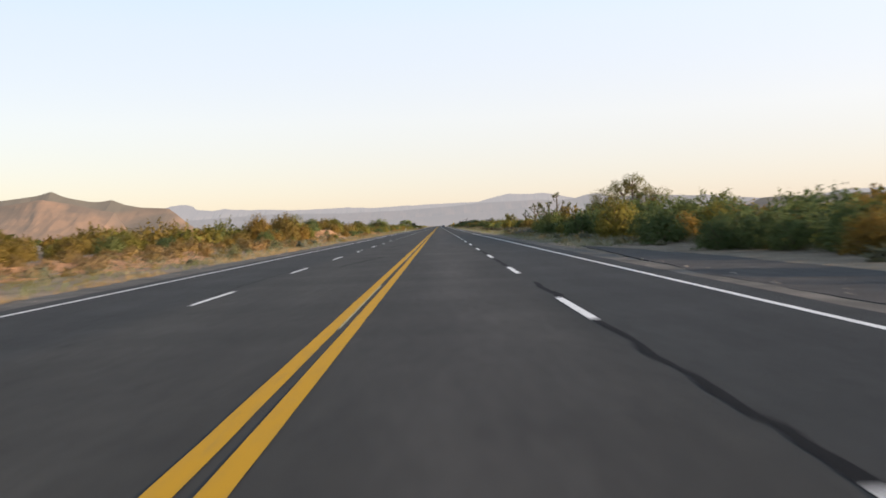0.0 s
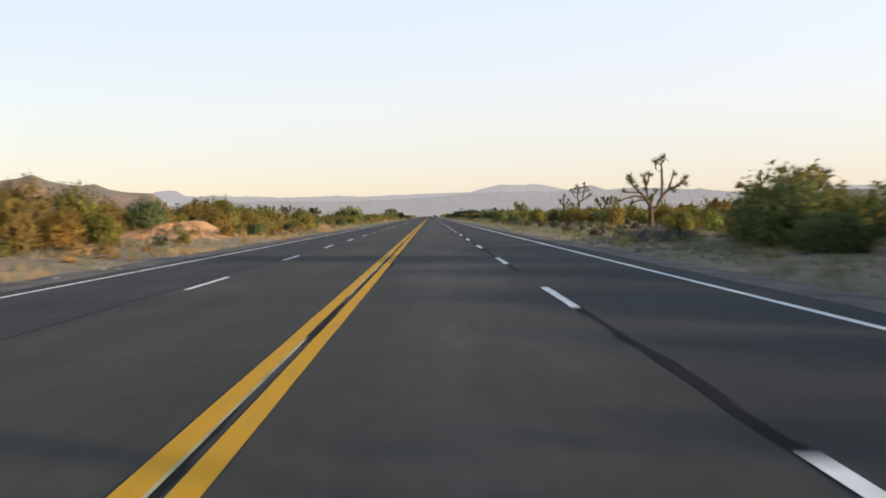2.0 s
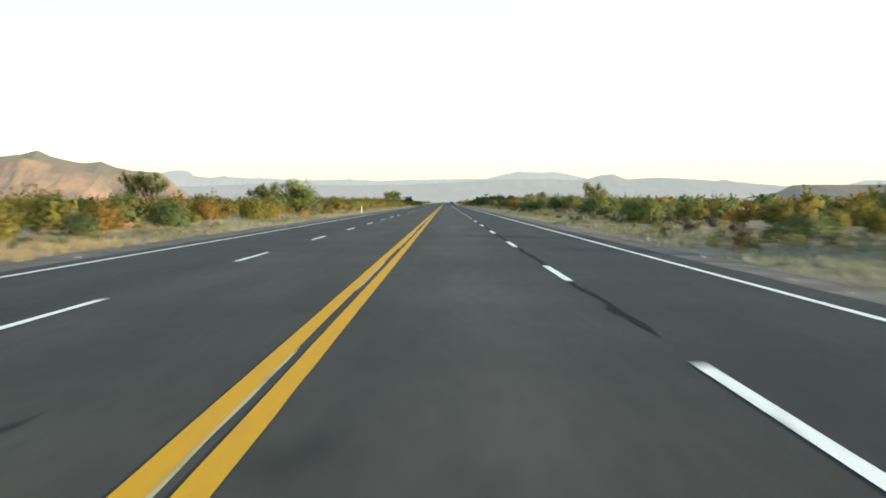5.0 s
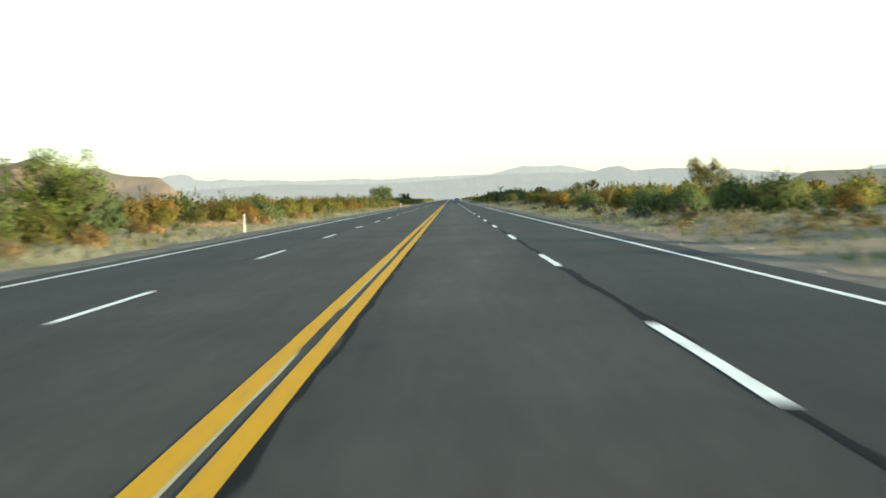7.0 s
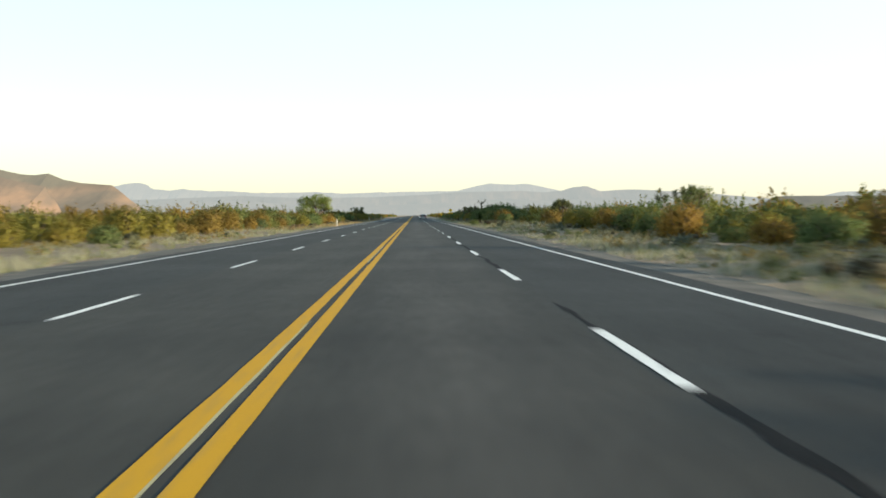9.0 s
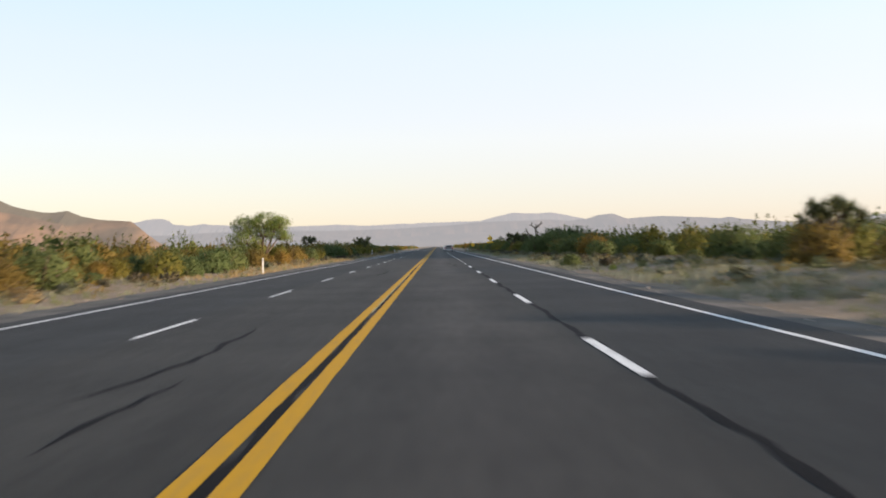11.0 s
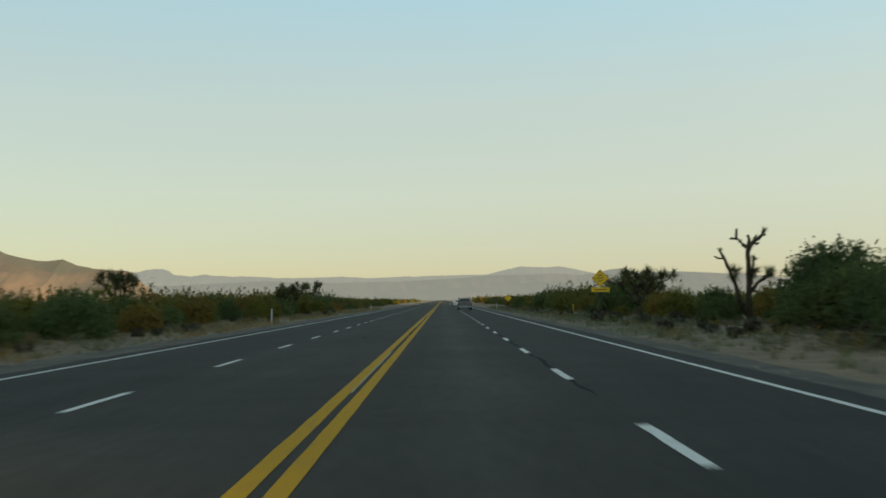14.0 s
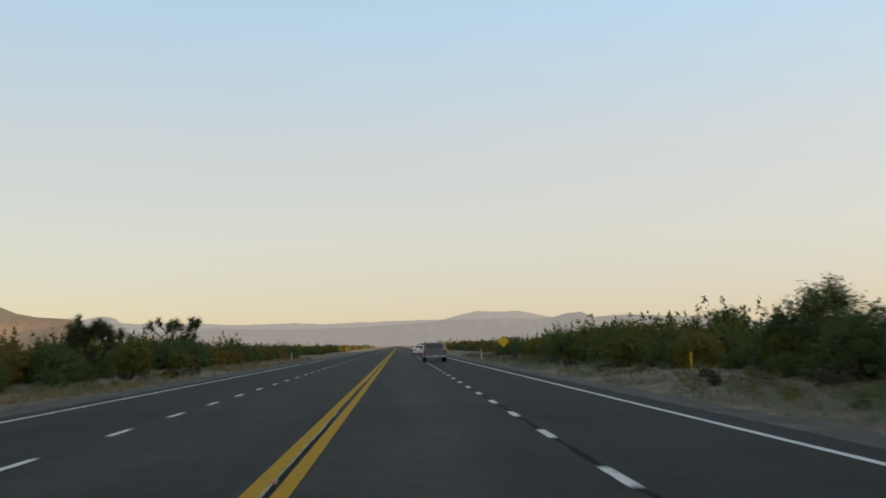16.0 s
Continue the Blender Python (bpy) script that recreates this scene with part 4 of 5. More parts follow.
for k, x, y, h, w in (
        ("golden_shrub", -14.9, 54.6, 1.1, 1.0), ("golden_shrub", -17.1, 56.2, 0.9, 1.3), ("golden_shrub", -13.7, 57.0, 0.8, 1.0), ("olive_shrub", -11.2, 53.0, 0.65, 1.3), ("golden_shrub", -10.3, 50.6, 0.5, 1.3),
        ("olive_shrub", -13.4, 62.7, 0.75, 1.4), ("olive_shrub", -12.2, 62.2, 0.45, 1.3), ("golden_shrub", -14.9, 72.4, 1.2, 1.0), ("olive_shrub", -14.9, 77.2, 1.0, 1.5), ("olive_shrub", -12.6, 74.6, 1.0, 1.4),
        ("olive_shrub", -16.8, 80.0, 1.1, 1.4), ("olive_shrub", -11.0, 43.6, 0.45, 1.5), ("olive_shrub", -13.3, 85.4, 0.9, 1.2), ("olive_shrub", -14.8, 86.6, 0.8, 1.3), ("golden_shrub", -18.6, 99.0, 1.0, 1.2),
        ("golden_shrub", -18.4, 66.0, 1.0, 1.3), ("golden_shrub", -16.2, 64.5, 0.8, 1.2), ("golden_shrub", -19.0, 48.0, 1.1, 1.3), ("olive_shrub", -15.2, 129.3, 1.0, 0.9), ("golden_shrub", -12.2, 92.0, 0.5, 1.4)):
    leaf, label = MOUNDS[k]
    m = Matrix.LocRotScale((x, y, land(x, y) - 0.03), Euler((0, 0, x * 7.0)), (h * w, h * w, h))
    if k in SHARED:
        ob = SHARED[k]
        copy_thing(ob, m @ Matrix.Diagonal((1 / ob.scale[0], 1 / ob.scale[1], 1 / ob.scale[2], 1)))
    else:
        SHARED[k] = bush(k, 70 + len(SHARED), leaf, label, "shrub", **ROUNDED)
        SHARED[k].matrix_basis = m
        tagged(SHARED[k], group="round shrubs on the sand")
for x, y, h, w in ((19.1, 125.0, 1.5, 0.95), (13.3, 126.2, 0.75, 0.7), (8.9, 149.2, 0.35, 0.9), (9.5, 145.8, 0.45, 1.0), (12.2, 312, 0.5, 1.1), (11.0, 433.5, 0.5, 1.1)):
    ob = bush("fresh_bush", int(x * 10), FRESH, "small bright yellow-green bush", "shrub", **{**SAGE_S, "lobes": 4, "leaves": 900, "size": 0.05})
    ob.matrix_basis = Matrix.LocRotScale((x, y, land(x, y) - 0.03), None, (h * w, h * w, h))
    tagged(ob, group="fresh green bushes")


# ---- trees ----
def crown_quads(rng, centre, radii, clumps, per, size, length, width):
    """Leaf clusters scattered over an uneven crown with gaps."""
    d = rng.normal(size=(clumps, 3))
    d /= np.linalg.norm(d, axis=1)[:, None]
    r = rng.uniform(0.25, 1.0, size=(clumps, 1)) ** 0.55
    mids = np.array(centre) + d * r * np.array(radii)
    c = (mids[:, None, :] + np.clip(rng.normal(size=(clumps, per, 3)), -1.5, 1.5) * size).reshape(-1, 3)
    return mids, leaves_at(rng, c, length, width, -0.1)


def spreading_tree(x, y, crowns, seed, leaf, label, fork=1.1, thick=0.13):
    """A desert tree with several leaning trunks, each bearing part of the crown."""
    rng = np.random.default_rng(seed)
    root = new("mesquite_tree")
    root.matrix_basis = pose(x, y, land(x, y) - 0.05)
    tubes, quads = Tubes(), []
    for cx, cy, cz, rx, ry, rz, n in crowns:
        mids, q = crown_quads(rng, (cx, cy, cz), (rx, ry, rz), n, 40, 0.2, 0.12, 0.065)
        quads.append(q)
        hub = Vector((cx * 0.7, cy * 0.7, cz - rz * 0.6))
        mid = Vector((cx * 0.25 + rng.normal() * 0.1, cy * 0.25, fork))
        tubes.add([(rng.normal() * 0.08, rng.normal() * 0.08, 0), mid, hub], [thick, thick * 0.75, thick * 0.5], 7)
        for m in mids[:: max(1, n // 14)]:
            e = Vector(m)
            tubes.add([hub, hub.lerp(e, 0.5) + Vector(rng.normal(size=3) * 0.1), e], [thick * 0.45, thick * 0.25, 0.01], 5)
    part("trunk", tubes.mesh("trunk", BARK), root)
    me = tris_mesh("crown", np.concatenate(quads), leaf)
    pts = np.concatenate(quads).reshape(-1, 3)
    best, out = np.full(len(pts), 1e9), np.zeros_like(pts)
    for c in crowns:
        d = (pts - np.array(c[:3])) / np.array(c[3:6])
        far = np.linalg.norm(d, axis=1)
        near = far < best
        best[near], out[near] = far[near], (d / (far[:, None] + 1e-9))[near]
    part("crown", soften(me, out * 0.7 + np.array((0, 0, 0.3))), root)
    return tagged(root, label, "tree")


GREEN = leaf_mat("tree_leaves", (0.09, 0.13, 0.03), (0.145, 0.19, 0.045), (0.21, 0.25, 0.075), 0.45)
spreading_tree(-16.6, 476, [(0.4, 0.0, 4.2, 1.9, 1.6, 1.0, 110), (-1.7, 0.4, 3.7, 1.5, 1.5, 1.1, 90), (1.9, -0.2, 3.8, 1.2, 1.2, 0.9, 70), (0.1, 0.2, 3.1, 1.7, 1.3, 0.8, 60), (2.3, -0.3, 2.7, 0.8, 0.9, 0.6, 36), (-1.7, -0.6, 2.4, 1.8, 1.3, 0.9, 70)], 5, GREEN,
               "open-crowned green mesquite tree with bare lower limbs")
OLIVE = leaf_mat("dry_olive_leaves", (0.085, 0.082, 0.020), (0.150, 0.135, 0.032), (0.220, 0.185, 0.052), 0.45)
spreading_tree(21.6, 90, [(0.0, 0.0, 5.1, 1.2, 1.0, 0.9, 46), (-1.3, 0.3, 4.3, 1.6, 1.4, 1.0, 56), (1.1, 0.2, 4.0, 1.5, 1.2, 1.0, 50), (-3.0, -0.2, 3.5, 1.4, 1.2, 1.1, 50), (2.6, 0.0, 3.5, 1.4, 1.2, 1.0, 46),
                          (-1.6, -0.4, 2.6, 1.9, 1.2, 1.1, 56), (1.2, -0.4, 2.6, 1.9, 1.2, 1.0, 56), (-3.6, 0.1, 2.2, 1.2, 1.0, 0.9, 36)], 6, OLIVE,
               "broad golden-olive mesquite tree above a thicket")
spreading_tree(-18.2, 289, [(0.5, 0, 3.5, 1.9, 1.6, 1.2, 70), (-1.6, 0.4, 3.0, 1.8, 1.5, 1.2, 60), (1.8, -0.4, 2.6, 1.3, 1.3, 0.9, 40), (-0.2, -0.9, 1.6, 2.4, 1.4, 0.9, 60)], 7,
               leaf_mat("bright_tree_leaves", (0.08, 0.11, 0.02), (0.14, 0.17, 0.03), (0.22, 0.22, 0.05)), "bright yellow-green palo verde with a broad low crown", 0.6)
spreading_tree(29.6, 342, [(-1.3, 0.0, 4.4, 0.8, 0.8, 0.7, 34), (-0.9, 0.2, 3.3, 1.0, 1.0, 0.8, 34), (1.0, 0.0, 4.2, 0.6, 0.7, 0.8, 26), (1.9, 0.1, 3.1, 0.8, 0.8, 0.8, 30), (0.1, 0.1, 3.3, 1.0, 0.8, 0.6, 36), (-0.4, 0.0, 3.9, 0.7, 0.6, 0.5, 20), (0.2, -0.3, 2.2, 2.2, 1.2, 1.0, 76)], 14, CREOSOTE,
               "open yellow-green desert tree with two tall tufts", 0.8, 0.1)
for x, y, s in ((17.0, 561, 8), (19.5, 566, 9), (20.0, 374, 12)):
    spreading_tree(x, y, [(-0.4, 0, 2.6, 0.8, 0.8, 0.7, 24), (0.6, 0.2, 2.9, 0.6, 0.7, 0.6, 18), (0.2, -0.3, 1.7, 1.2, 1.0, 0.7, 26)], s, MESQUITE, "dark green mesquite tree above bushes", 0.8, 0.09)


def rosette_mesh(seed, spikes, length):
    rng = np.random.default_rng(seed)
    quads = []
    for i in range(spikes):
        d = Vector(rng.normal(size=3)) + Vector((0, 0, 0.55))
        d.normalize()
        s = d.orthogonal().normalized() * 0.016
        l = length * rng.uniform(0.75, 1.15)
        b = d * 0.03
        quads.append([b - s, b + s * 0.2 + Vector((0, 0, 0.01)), b + d * l, b + s])
    return quads_mesh("leaf_rosette", np.array(quads), YUCCA)


ROSETTES = [rosette_mesh(60 + i, 180, 0.36) for i in range(3)]


def joshua_tree(x, y, height, spread, seed, forks=3, trunk=0.16, label="shaggy branching Joshua tree with spiky leaf clusters"):
    """A trunk that forks again and again; every limb ends in a ball of spikes."""
    rng = random.Random(seed)
    root = new("joshua_tree")
    root.matrix_basis = pose(x, y, land(x, y) - 0.05, 0, 0, rng.uniform(0, 360))
    tubes, ends = Tubes(), []
    unit = height / (forks + 1.2)

    def limb(p, d, r, level):
        l = unit * rng.uniform(0.7, 1.25) * (0.85 if level == 0 else 1.0)
        mid = p + d * l * 0.5 + Vector((rng.uniform(-1, 1), rng.uniform(-1, 1), 0)) * 0.06 * height
        d2 = (d + Vector((rng.uniform(-0.3, 0.3), rng.uniform(-0.3, 0.3), 0.5))).normalized() if level else d
        end = mid + d2 * l * 0.5
        tubes.add([p, mid, end], [r, r * 0.88, r * 0.8], 7)
        if level >= forks or (level >= 2 and rng.random() < 0.25):
            ends.append((end, d2, r))
            return
        n = rng.choice((2, 2, 3)) if level else 4
        a0 = rng.uniform(0, 6.28)
        for k in range(n):
            a = a0 + 6.28 * k / n + rng.uniform(-0.4, 0.4)
            out = spread * rng.uniform(0.5, 1.1)
            nd = (d2 + Vector((math.cos(a) * out, math.sin(a) * out, rng.uniform(-0.45, 0.45)))).normalized()
            limb(end, nd, max(0.04, r * 0.66), level + 1)

    limb(Vector((0, 0, 0)), Vector((0, 0, 1)), trunk, 0)
    top = max(e.z for e, _, _ in ends) + 0.3
    part("trunk", tubes.mesh("trunk", YUCCA_BARK), root)
    for e, d, r in ends:
        q = d.to_track_quat("Z", "Y")
        part("leaf_rosette", rng.choice(ROSETTES), root, at=Matrix.LocRotScale(e, q, (rng.uniform(1.0, 1.5),) * 3))
        if rng.random() < 0.8:
            part("leaf_rosette", rng.choice(ROSETTES), root, at=Matrix.LocRotScale(e - d * 0.28, q, (rng.uniform(0.8, 1.15),) * 3))
    root.scale = (height / top,) * 3
    return tagged(root, label, "joshua tree", "Joshua trees beside the highway")


joshua_tree(23.0, 120, 3.6, 0.8, 103, 3)
joshua_tree(-30.3, 266, 4.7, 0.9, 104, 3)
joshua_tree(-21.5, 243, 3.6, 0.9, 105, 3)
joshua_tree(-18.0, 268, 3.4, 1.0, 106, 3)
joshua_tree(-24.0, 205, 3.9, 0.8, 107, 3)
joshua_tree(34.0, 236, 4.6, 0.9, 108, 3)
joshua_tree(24.5, 392, 3.8, 0.9, 110, 3)
joshua_tree(20.8, 428, 3.4, 0.9, 121, 3)
joshua_tree(15.9, 549, 3.7, 1.2, 111, 3, 0.17)
joshua_tree(17.6, 554, 3.3, 1.1, 112, 3, 0.15)
joshua_tree(-15.2, 578, 3.4, 0.9, 113, 4, 0.13)
joshua_tree(-17.0, 603, 4.1, 1.1, 114, 4, 0.15)
joshua_tree(-22.0, 548, 3.8, 0.9, 115, 3)
joshua_tree(24.0, 590, 3.6, 0.9, 116, 3)


def shaped_joshua(x, y, seed, stems, tufts, label, lean=0.25):
    """A Joshua tree of known growth. stems: thick end, thin end, line of (across, up); tufts: across, up, size."""
    rng = random.Random(seed)
    root = new("joshua_tree")
    root.matrix_basis = pose(x, y, land(x, y) - 0.05)
    tubes = Tubes()
    for r0, r1, line in stems:
        pts = [Vector((px, lean * px + rng.uniform(-0.05, 0.05), pz)) for px, pz in line]
        fine = [a.lerp(b, k / 3) + Vector([rng.uniform(-0.025, 0.025) for _ in range(3)]) for a, b in zip(pts, pts[1:]) for k in range(3)] + [pts[-1]]
        tubes.add(fine, [r0 + (r1 - r0) * k / (len(fine) - 1) + rng.uniform(-0.012, 0.018) for k in range(len(fine))], 8)
    part("trunk", tubes.mesh("trunk", YUCCA_BARK), root)
    for px, pz, size in tufts:
        part("leaf_rosette", rng.choice(ROSETTES), root, at=Matrix.LocRotScale((px, lean * px, pz), Euler((rng.uniform(-0.5, 0.5), rng.uniform(-0.5, 0.5), rng.uniform(0, 6))), (size * 1.2,) * 3))
    return tagged(root, label, "joshua tree", "Joshua trees beside the highway")


shaped_joshua(18.0, 531.5, 119, (
    (0.18, 0.13, ((0, 0), (-0.06, 1.2), (0.02, 2.6), (0.0, 4.05))),
    (0.11, 0.06, ((0, 3.95), (-0.42, 4.3), (-0.68, 4.62), (-0.66, 5.05))), (0.07, 0.05, ((-0.6, 4.5), (-0.85, 4.52), (-1.05, 4.48))),
    (0.09, 0.06, ((0, 4.0), (0.07, 4.4), (-0.02, 4.72))), (0.12, 0.07, ((0.02, 3.9), (0.3, 4.35), (0.6, 4.5), (0.9, 4.75), (0.96, 5.02))),
    (0.07, 0.05, ((0.3, 4.3), (0.42, 4.55), (0.55, 4.72))), (0.07, 0.05, ((0.35, 4.35), (0.5, 4.2), (0.68, 4.28))), (0.07, 0.05, ((0.88, 4.7), (1.1, 4.74))),
    (0.11, 0.07, ((0.02, 1.9), (0.22, 2.6), (0.3, 3.35))), (0.11, 0.07, ((0.02, 1.5), (0.5, 2.1), (1.1, 2.5))),
    (0.14, 0.06, ((-0.05, 0.3), (-0.6, 1.1), (-0.8, 2.0), (-1.15, 2.8), (-1.45, 3.55), (-1.68, 3.88))), (0.06, 0.04, ((-1.42, 3.45), (-1.75, 3.42), (-2.0, 3.55)))),
    ((0.3, 3.4, 0.7), (1.1, 2.55, 1.3), (1.25, 2.75, 1.1), (0.3, 2.7, 1.2), (0.1, 2.4, 1.0), (-0.85, 2.7, 1.3), (-0.8, 2.4, 1.1), (0.96, 5.0, 0.6), (-1.68, 3.88, 0.45)),
    "nearly bare dead Joshua tree with broken grey limbs")
shaped_joshua(20.2, 144.8, 101, (
    (0.25, 0.18, ((0, 0), (0.02, 1.2), (-0.05, 2.1))), (0.14, 0.09, ((-0.05, 1.8), (-0.4, 2.4), (-0.95, 3.0), (-1.3, 3.3), (-1.7, 3.7), (-1.85, 4.2))),
    (0.09, 0.06, ((-0.9, 2.95), (-1.6, 3.0), (-2.4, 3.05))), (0.10, 0.06, ((-0.6, 2.5), (-1.3, 2.7), (-2.1, 2.5), (-2.9, 2.3))), (0.08, 0.05, ((-0.4, 2.3), (-1.0, 2.35), (-1.6, 2.1))),
    (0.10, 0.07, ((-0.3, 2.4), (-0.35, 3.3), (-0.5, 3.8), (-0.6, 4.2))), (0.08, 0.06, ((-0.4, 3.5), (-0.2, 3.9), (-0.15, 4.3))), (0.10, 0.07, ((-0.02, 2.0), (0.2, 2.7), (0.5, 3.0))),
    (0.16, 0.07, ((0.0, 1.3), (0.6, 1.9), (1.05, 2.6), (1.5, 3.1), (2.2, 3.3), (2.8, 3.8), (3.2, 4.1))), (0.08, 0.05, ((1.6, 3.2), (1.85, 3.8), (2.1, 4.45))), (0.07, 0.05, ((2.7, 3.7), (3.0, 3.7), (3.3, 3.6))),
    (0.12, 0.08, ((1.0, 2.6), (1.05, 3.5), (1.05, 4.5), (1.0, 5.3), (1.2, 5.75))), (0.06, 0.05, ((1.0, 5.3), (0.75, 5.45), (0.5, 5.4))), (0.05, 0.04, ((0.5, 5.35), (0.48, 5.0), (0.75, 4.72), (1.0, 4.75)))),
    ((-1.85, 4.3, 1.2), (-1.7, 3.8, 1.2), (-1.35, 3.45, 1.0), (-1.9, 4.0, 1.1), (-2.45, 3.1, 0.9), (-2.95, 2.3, 1.0), (-1.65, 2.1, 0.9), (-0.6, 4.3, 1.1), (-0.15, 4.4, 1.1), (-0.4, 3.85, 1.0), (-0.55, 3.2, 0.9), (0.5, 3.05, 1.0),
     (0.1, 2.6, 0.9), (-0.1, 2.3, 0.9), (3.25, 4.15, 1.1), (3.3, 3.6, 0.8), (2.85, 3.8, 1.1), (2.5, 3.5, 0.9), (1.8, 3.3, 1.0), (2.2, 3.0, 0.8), (2.1, 4.5, 1.0), (1.25, 5.9, 1.2), (0.5, 5.5, 1.1), (0.85, 5.7, 1.0), (1.0, 3.6, 0.7)),
    "wide shaggy Joshua tree with one tall limb")
shaped_joshua(23.9, 201.6, 102, (
    (0.24, 0.17, ((0, 0), (-0.1, 2.0), (0.0, 3.0))), (0.12, 0.08, ((0.0, 1.8), (-0.6, 2.3), (-1.2, 2.8))), (0.11, 0.07, ((0, 2.9), (-0.25, 3.6), (-0.2, 4.4), (-0.1, 5.0), (-0.4, 5.4))),
    (0.07, 0.05, ((-0.2, 4.3), (-0.6, 4.5), (-1.0, 4.55))), (0.07, 0.05, ((-0.25, 3.5), (-0.8, 4.0), (-1.05, 4.5))), (0.07, 0.05, ((-0.1, 4.95), (-0.8, 4.95), (-1.25, 4.8))), (0.08, 0.05, ((-0.15, 4.3), (0.9, 4.6), (1.5, 4.75))),
    (0.11, 0.06, ((0, 2.95), (0.5, 3.4), (0.75, 4.4), (0.9, 5.1), (0.85, 5.7))), (0.06, 0.05, ((0.85, 5.0), (0.5, 5.15), (0.2, 5.1))), (0.06, 0.05, ((0.85, 5.0), (1.1, 5.15), (1.35, 5.1))), (0.08, 0.05, ((0.3, 3.1), (1.0, 3.6), (1.7, 4.1)))),
    ((-0.4, 5.4, 1.1), (-0.15, 5.2, 0.9), (-0.7, 5.0, 0.8), (-1.25, 4.8, 0.9), (-1.0, 4.5, 0.8), (-0.15, 4.6, 0.9), (0.1, 5.1, 0.8), (0.85, 5.7, 0.9), (0.9, 5.3, 0.8), (1.35, 5.1, 0.9), (1.5, 4.75, 0.9), (1.1, 4.65, 0.7),
     (0.75, 4.5, 0.8), (1.7, 4.1, 1.0), (1.4, 3.85, 0.8), (1.0, 3.6, 0.8), (-1.2, 2.8, 1.1), (-0.9, 2.6, 0.9), (0.0, 3.1, 0.8), (-0.2, 2.6, 0.9)), "tall shaggy Joshua tree with many short arms")
shaped_joshua(21.6, 202.6, 122, (
    (0.18, 0.13, ((0, 0), (0.05, 1.4), (0.1, 2.6))), (0.10, 0.06, ((0.1, 2.5), (0.1, 3.4), (0.15, 4.0))), (0.09, 0.06, ((0.1, 2.5), (-0.2, 3.0), (-0.45, 3.2))), (0.09, 0.06, ((0.1, 2.5), (0.6, 2.9), (0.85, 3.3))), (0.08, 0.06, ((0.1, 2.2), (0.7, 2.4), (1.0, 2.6)))),
    ((0.15, 4.1, 1.0), (0.05, 3.7, 0.9), (-0.45, 3.3, 1.0), (-0.3, 3.0, 0.8), (0.85, 3.4, 1.0), (0.6, 3.0, 0.7), (1.0, 2.7, 0.9), (0.1, 2.8, 0.9)), "small dark Joshua tree among bushes")
shaped_joshua(46.9, 190.0, 109, (
    (0.16, 0.12, ((0, 0), (0.05, 2.6), (0.0, 4.9))), (0.10, 0.07, ((0, 4.8), (-0.1, 5.6), (0.0, 6.4))), (0.09, 0.06, ((0, 4.9), (0.5, 5.3), (1.0, 5.8))), (0.09, 0.06, ((0.02, 3.0), (-0.5, 3.6), (-0.7, 4.1)))),
    ((0.0, 6.5, 1.1), (-0.1, 6.1, 0.8), (1.0, 5.9, 1.1), (0.75, 5.6, 0.8), (-0.7, 4.2, 1.0)), "slender Joshua tree with a forked top")


# ---- scrub, grass and stones that nobody could count ----
def spread_stuff(name, label, category, mat, quads_list, places, sizes, mass=False):
    """Many turned and scaled copies of small quad plants joined into one mesh."""
    rng = np.random.default_rng(len(places))
    out, away = [], []
    for (x, y), s in zip(places, sizes):
        q = quads_list[rng.integers(len(quads_list))]
        a = rng.uniform(0, 6.28)
        c, sn = math.cos(a), math.sin(a)
        v = np.stack([q[..., 0] * c - q[..., 1] * sn, q[..., 0] * sn + q[..., 1] * c, q[..., 2]], axis=-1) * s
        away.append(v - np.array((0, 0, 0.3 * s)))
        v = v + np.array((x, y, land(x, y) - 0.02))
        out.append(v)
    me = tris_mesh(name, np.concatenate(out), mat)
    if mass:
        d = np.concatenate(away).reshape(-1, 3)
        soften(me, d / (np.linalg.norm(d, axis=1)[:, None] + 1e-9) + np.array((0, 0, 0.25)))
    tagged(new(name, me), label, category, kind="stuff")


def tuft_quads(seed, blades, height, spread):
    rng = np.random.default_rng(seed)
    out = []
    for i in range(blades):
        a = rng.uniform(0, 6.28)
        b = np.array((rng.normal() * spread * 0.4, rng.normal() * spread * 0.4, 0))
        tip = b + np.array((math.cos(a) * spread * rng.uniform(0.2, 1), math.sin(a) * spread * rng.uniform(0.2, 1), height * rng.uniform(0.5, 1.1)))
        w = np.array((-math.sin(a), math.cos(a), 0)) * 0.028
        out.append([b - w * 1.3, tip, b + w * 1.3])
    return np.array(out)


rng = np.random.default_rng(77)
TUFTS = [tuft_quads(s, 13, 1.0, 0.65) for s in range(4)]
places, sizes, golden = [], [], []
for i in range(48000):
    side = 1 if rng.uniform() < 0.5 else -1
    y = rng.uniform(-5, 640)
    x = side * ((9.0 if side > 0 else 9.4) + abs(rng.normal()) * 3.6)
    if side > 0 and y < 50 and x < 15.0:
        continue
    if noise.noise((x * 0.22, y * 0.11, 9.0)) + 0.5 * noise.noise((x * 0.6, y * 0.35, 4.0)) < 0.02 or (x < -11.5 and y < 85 and rng.uniform() < 0.93):
        continue
    if x < 0 and (y < 210 or y > 430) and rng.uniform() < 0.8:
        golden.append((x, y))
        continue
    places.append((x, y))
    sizes.append(rng.uniform(0.11, 0.34))
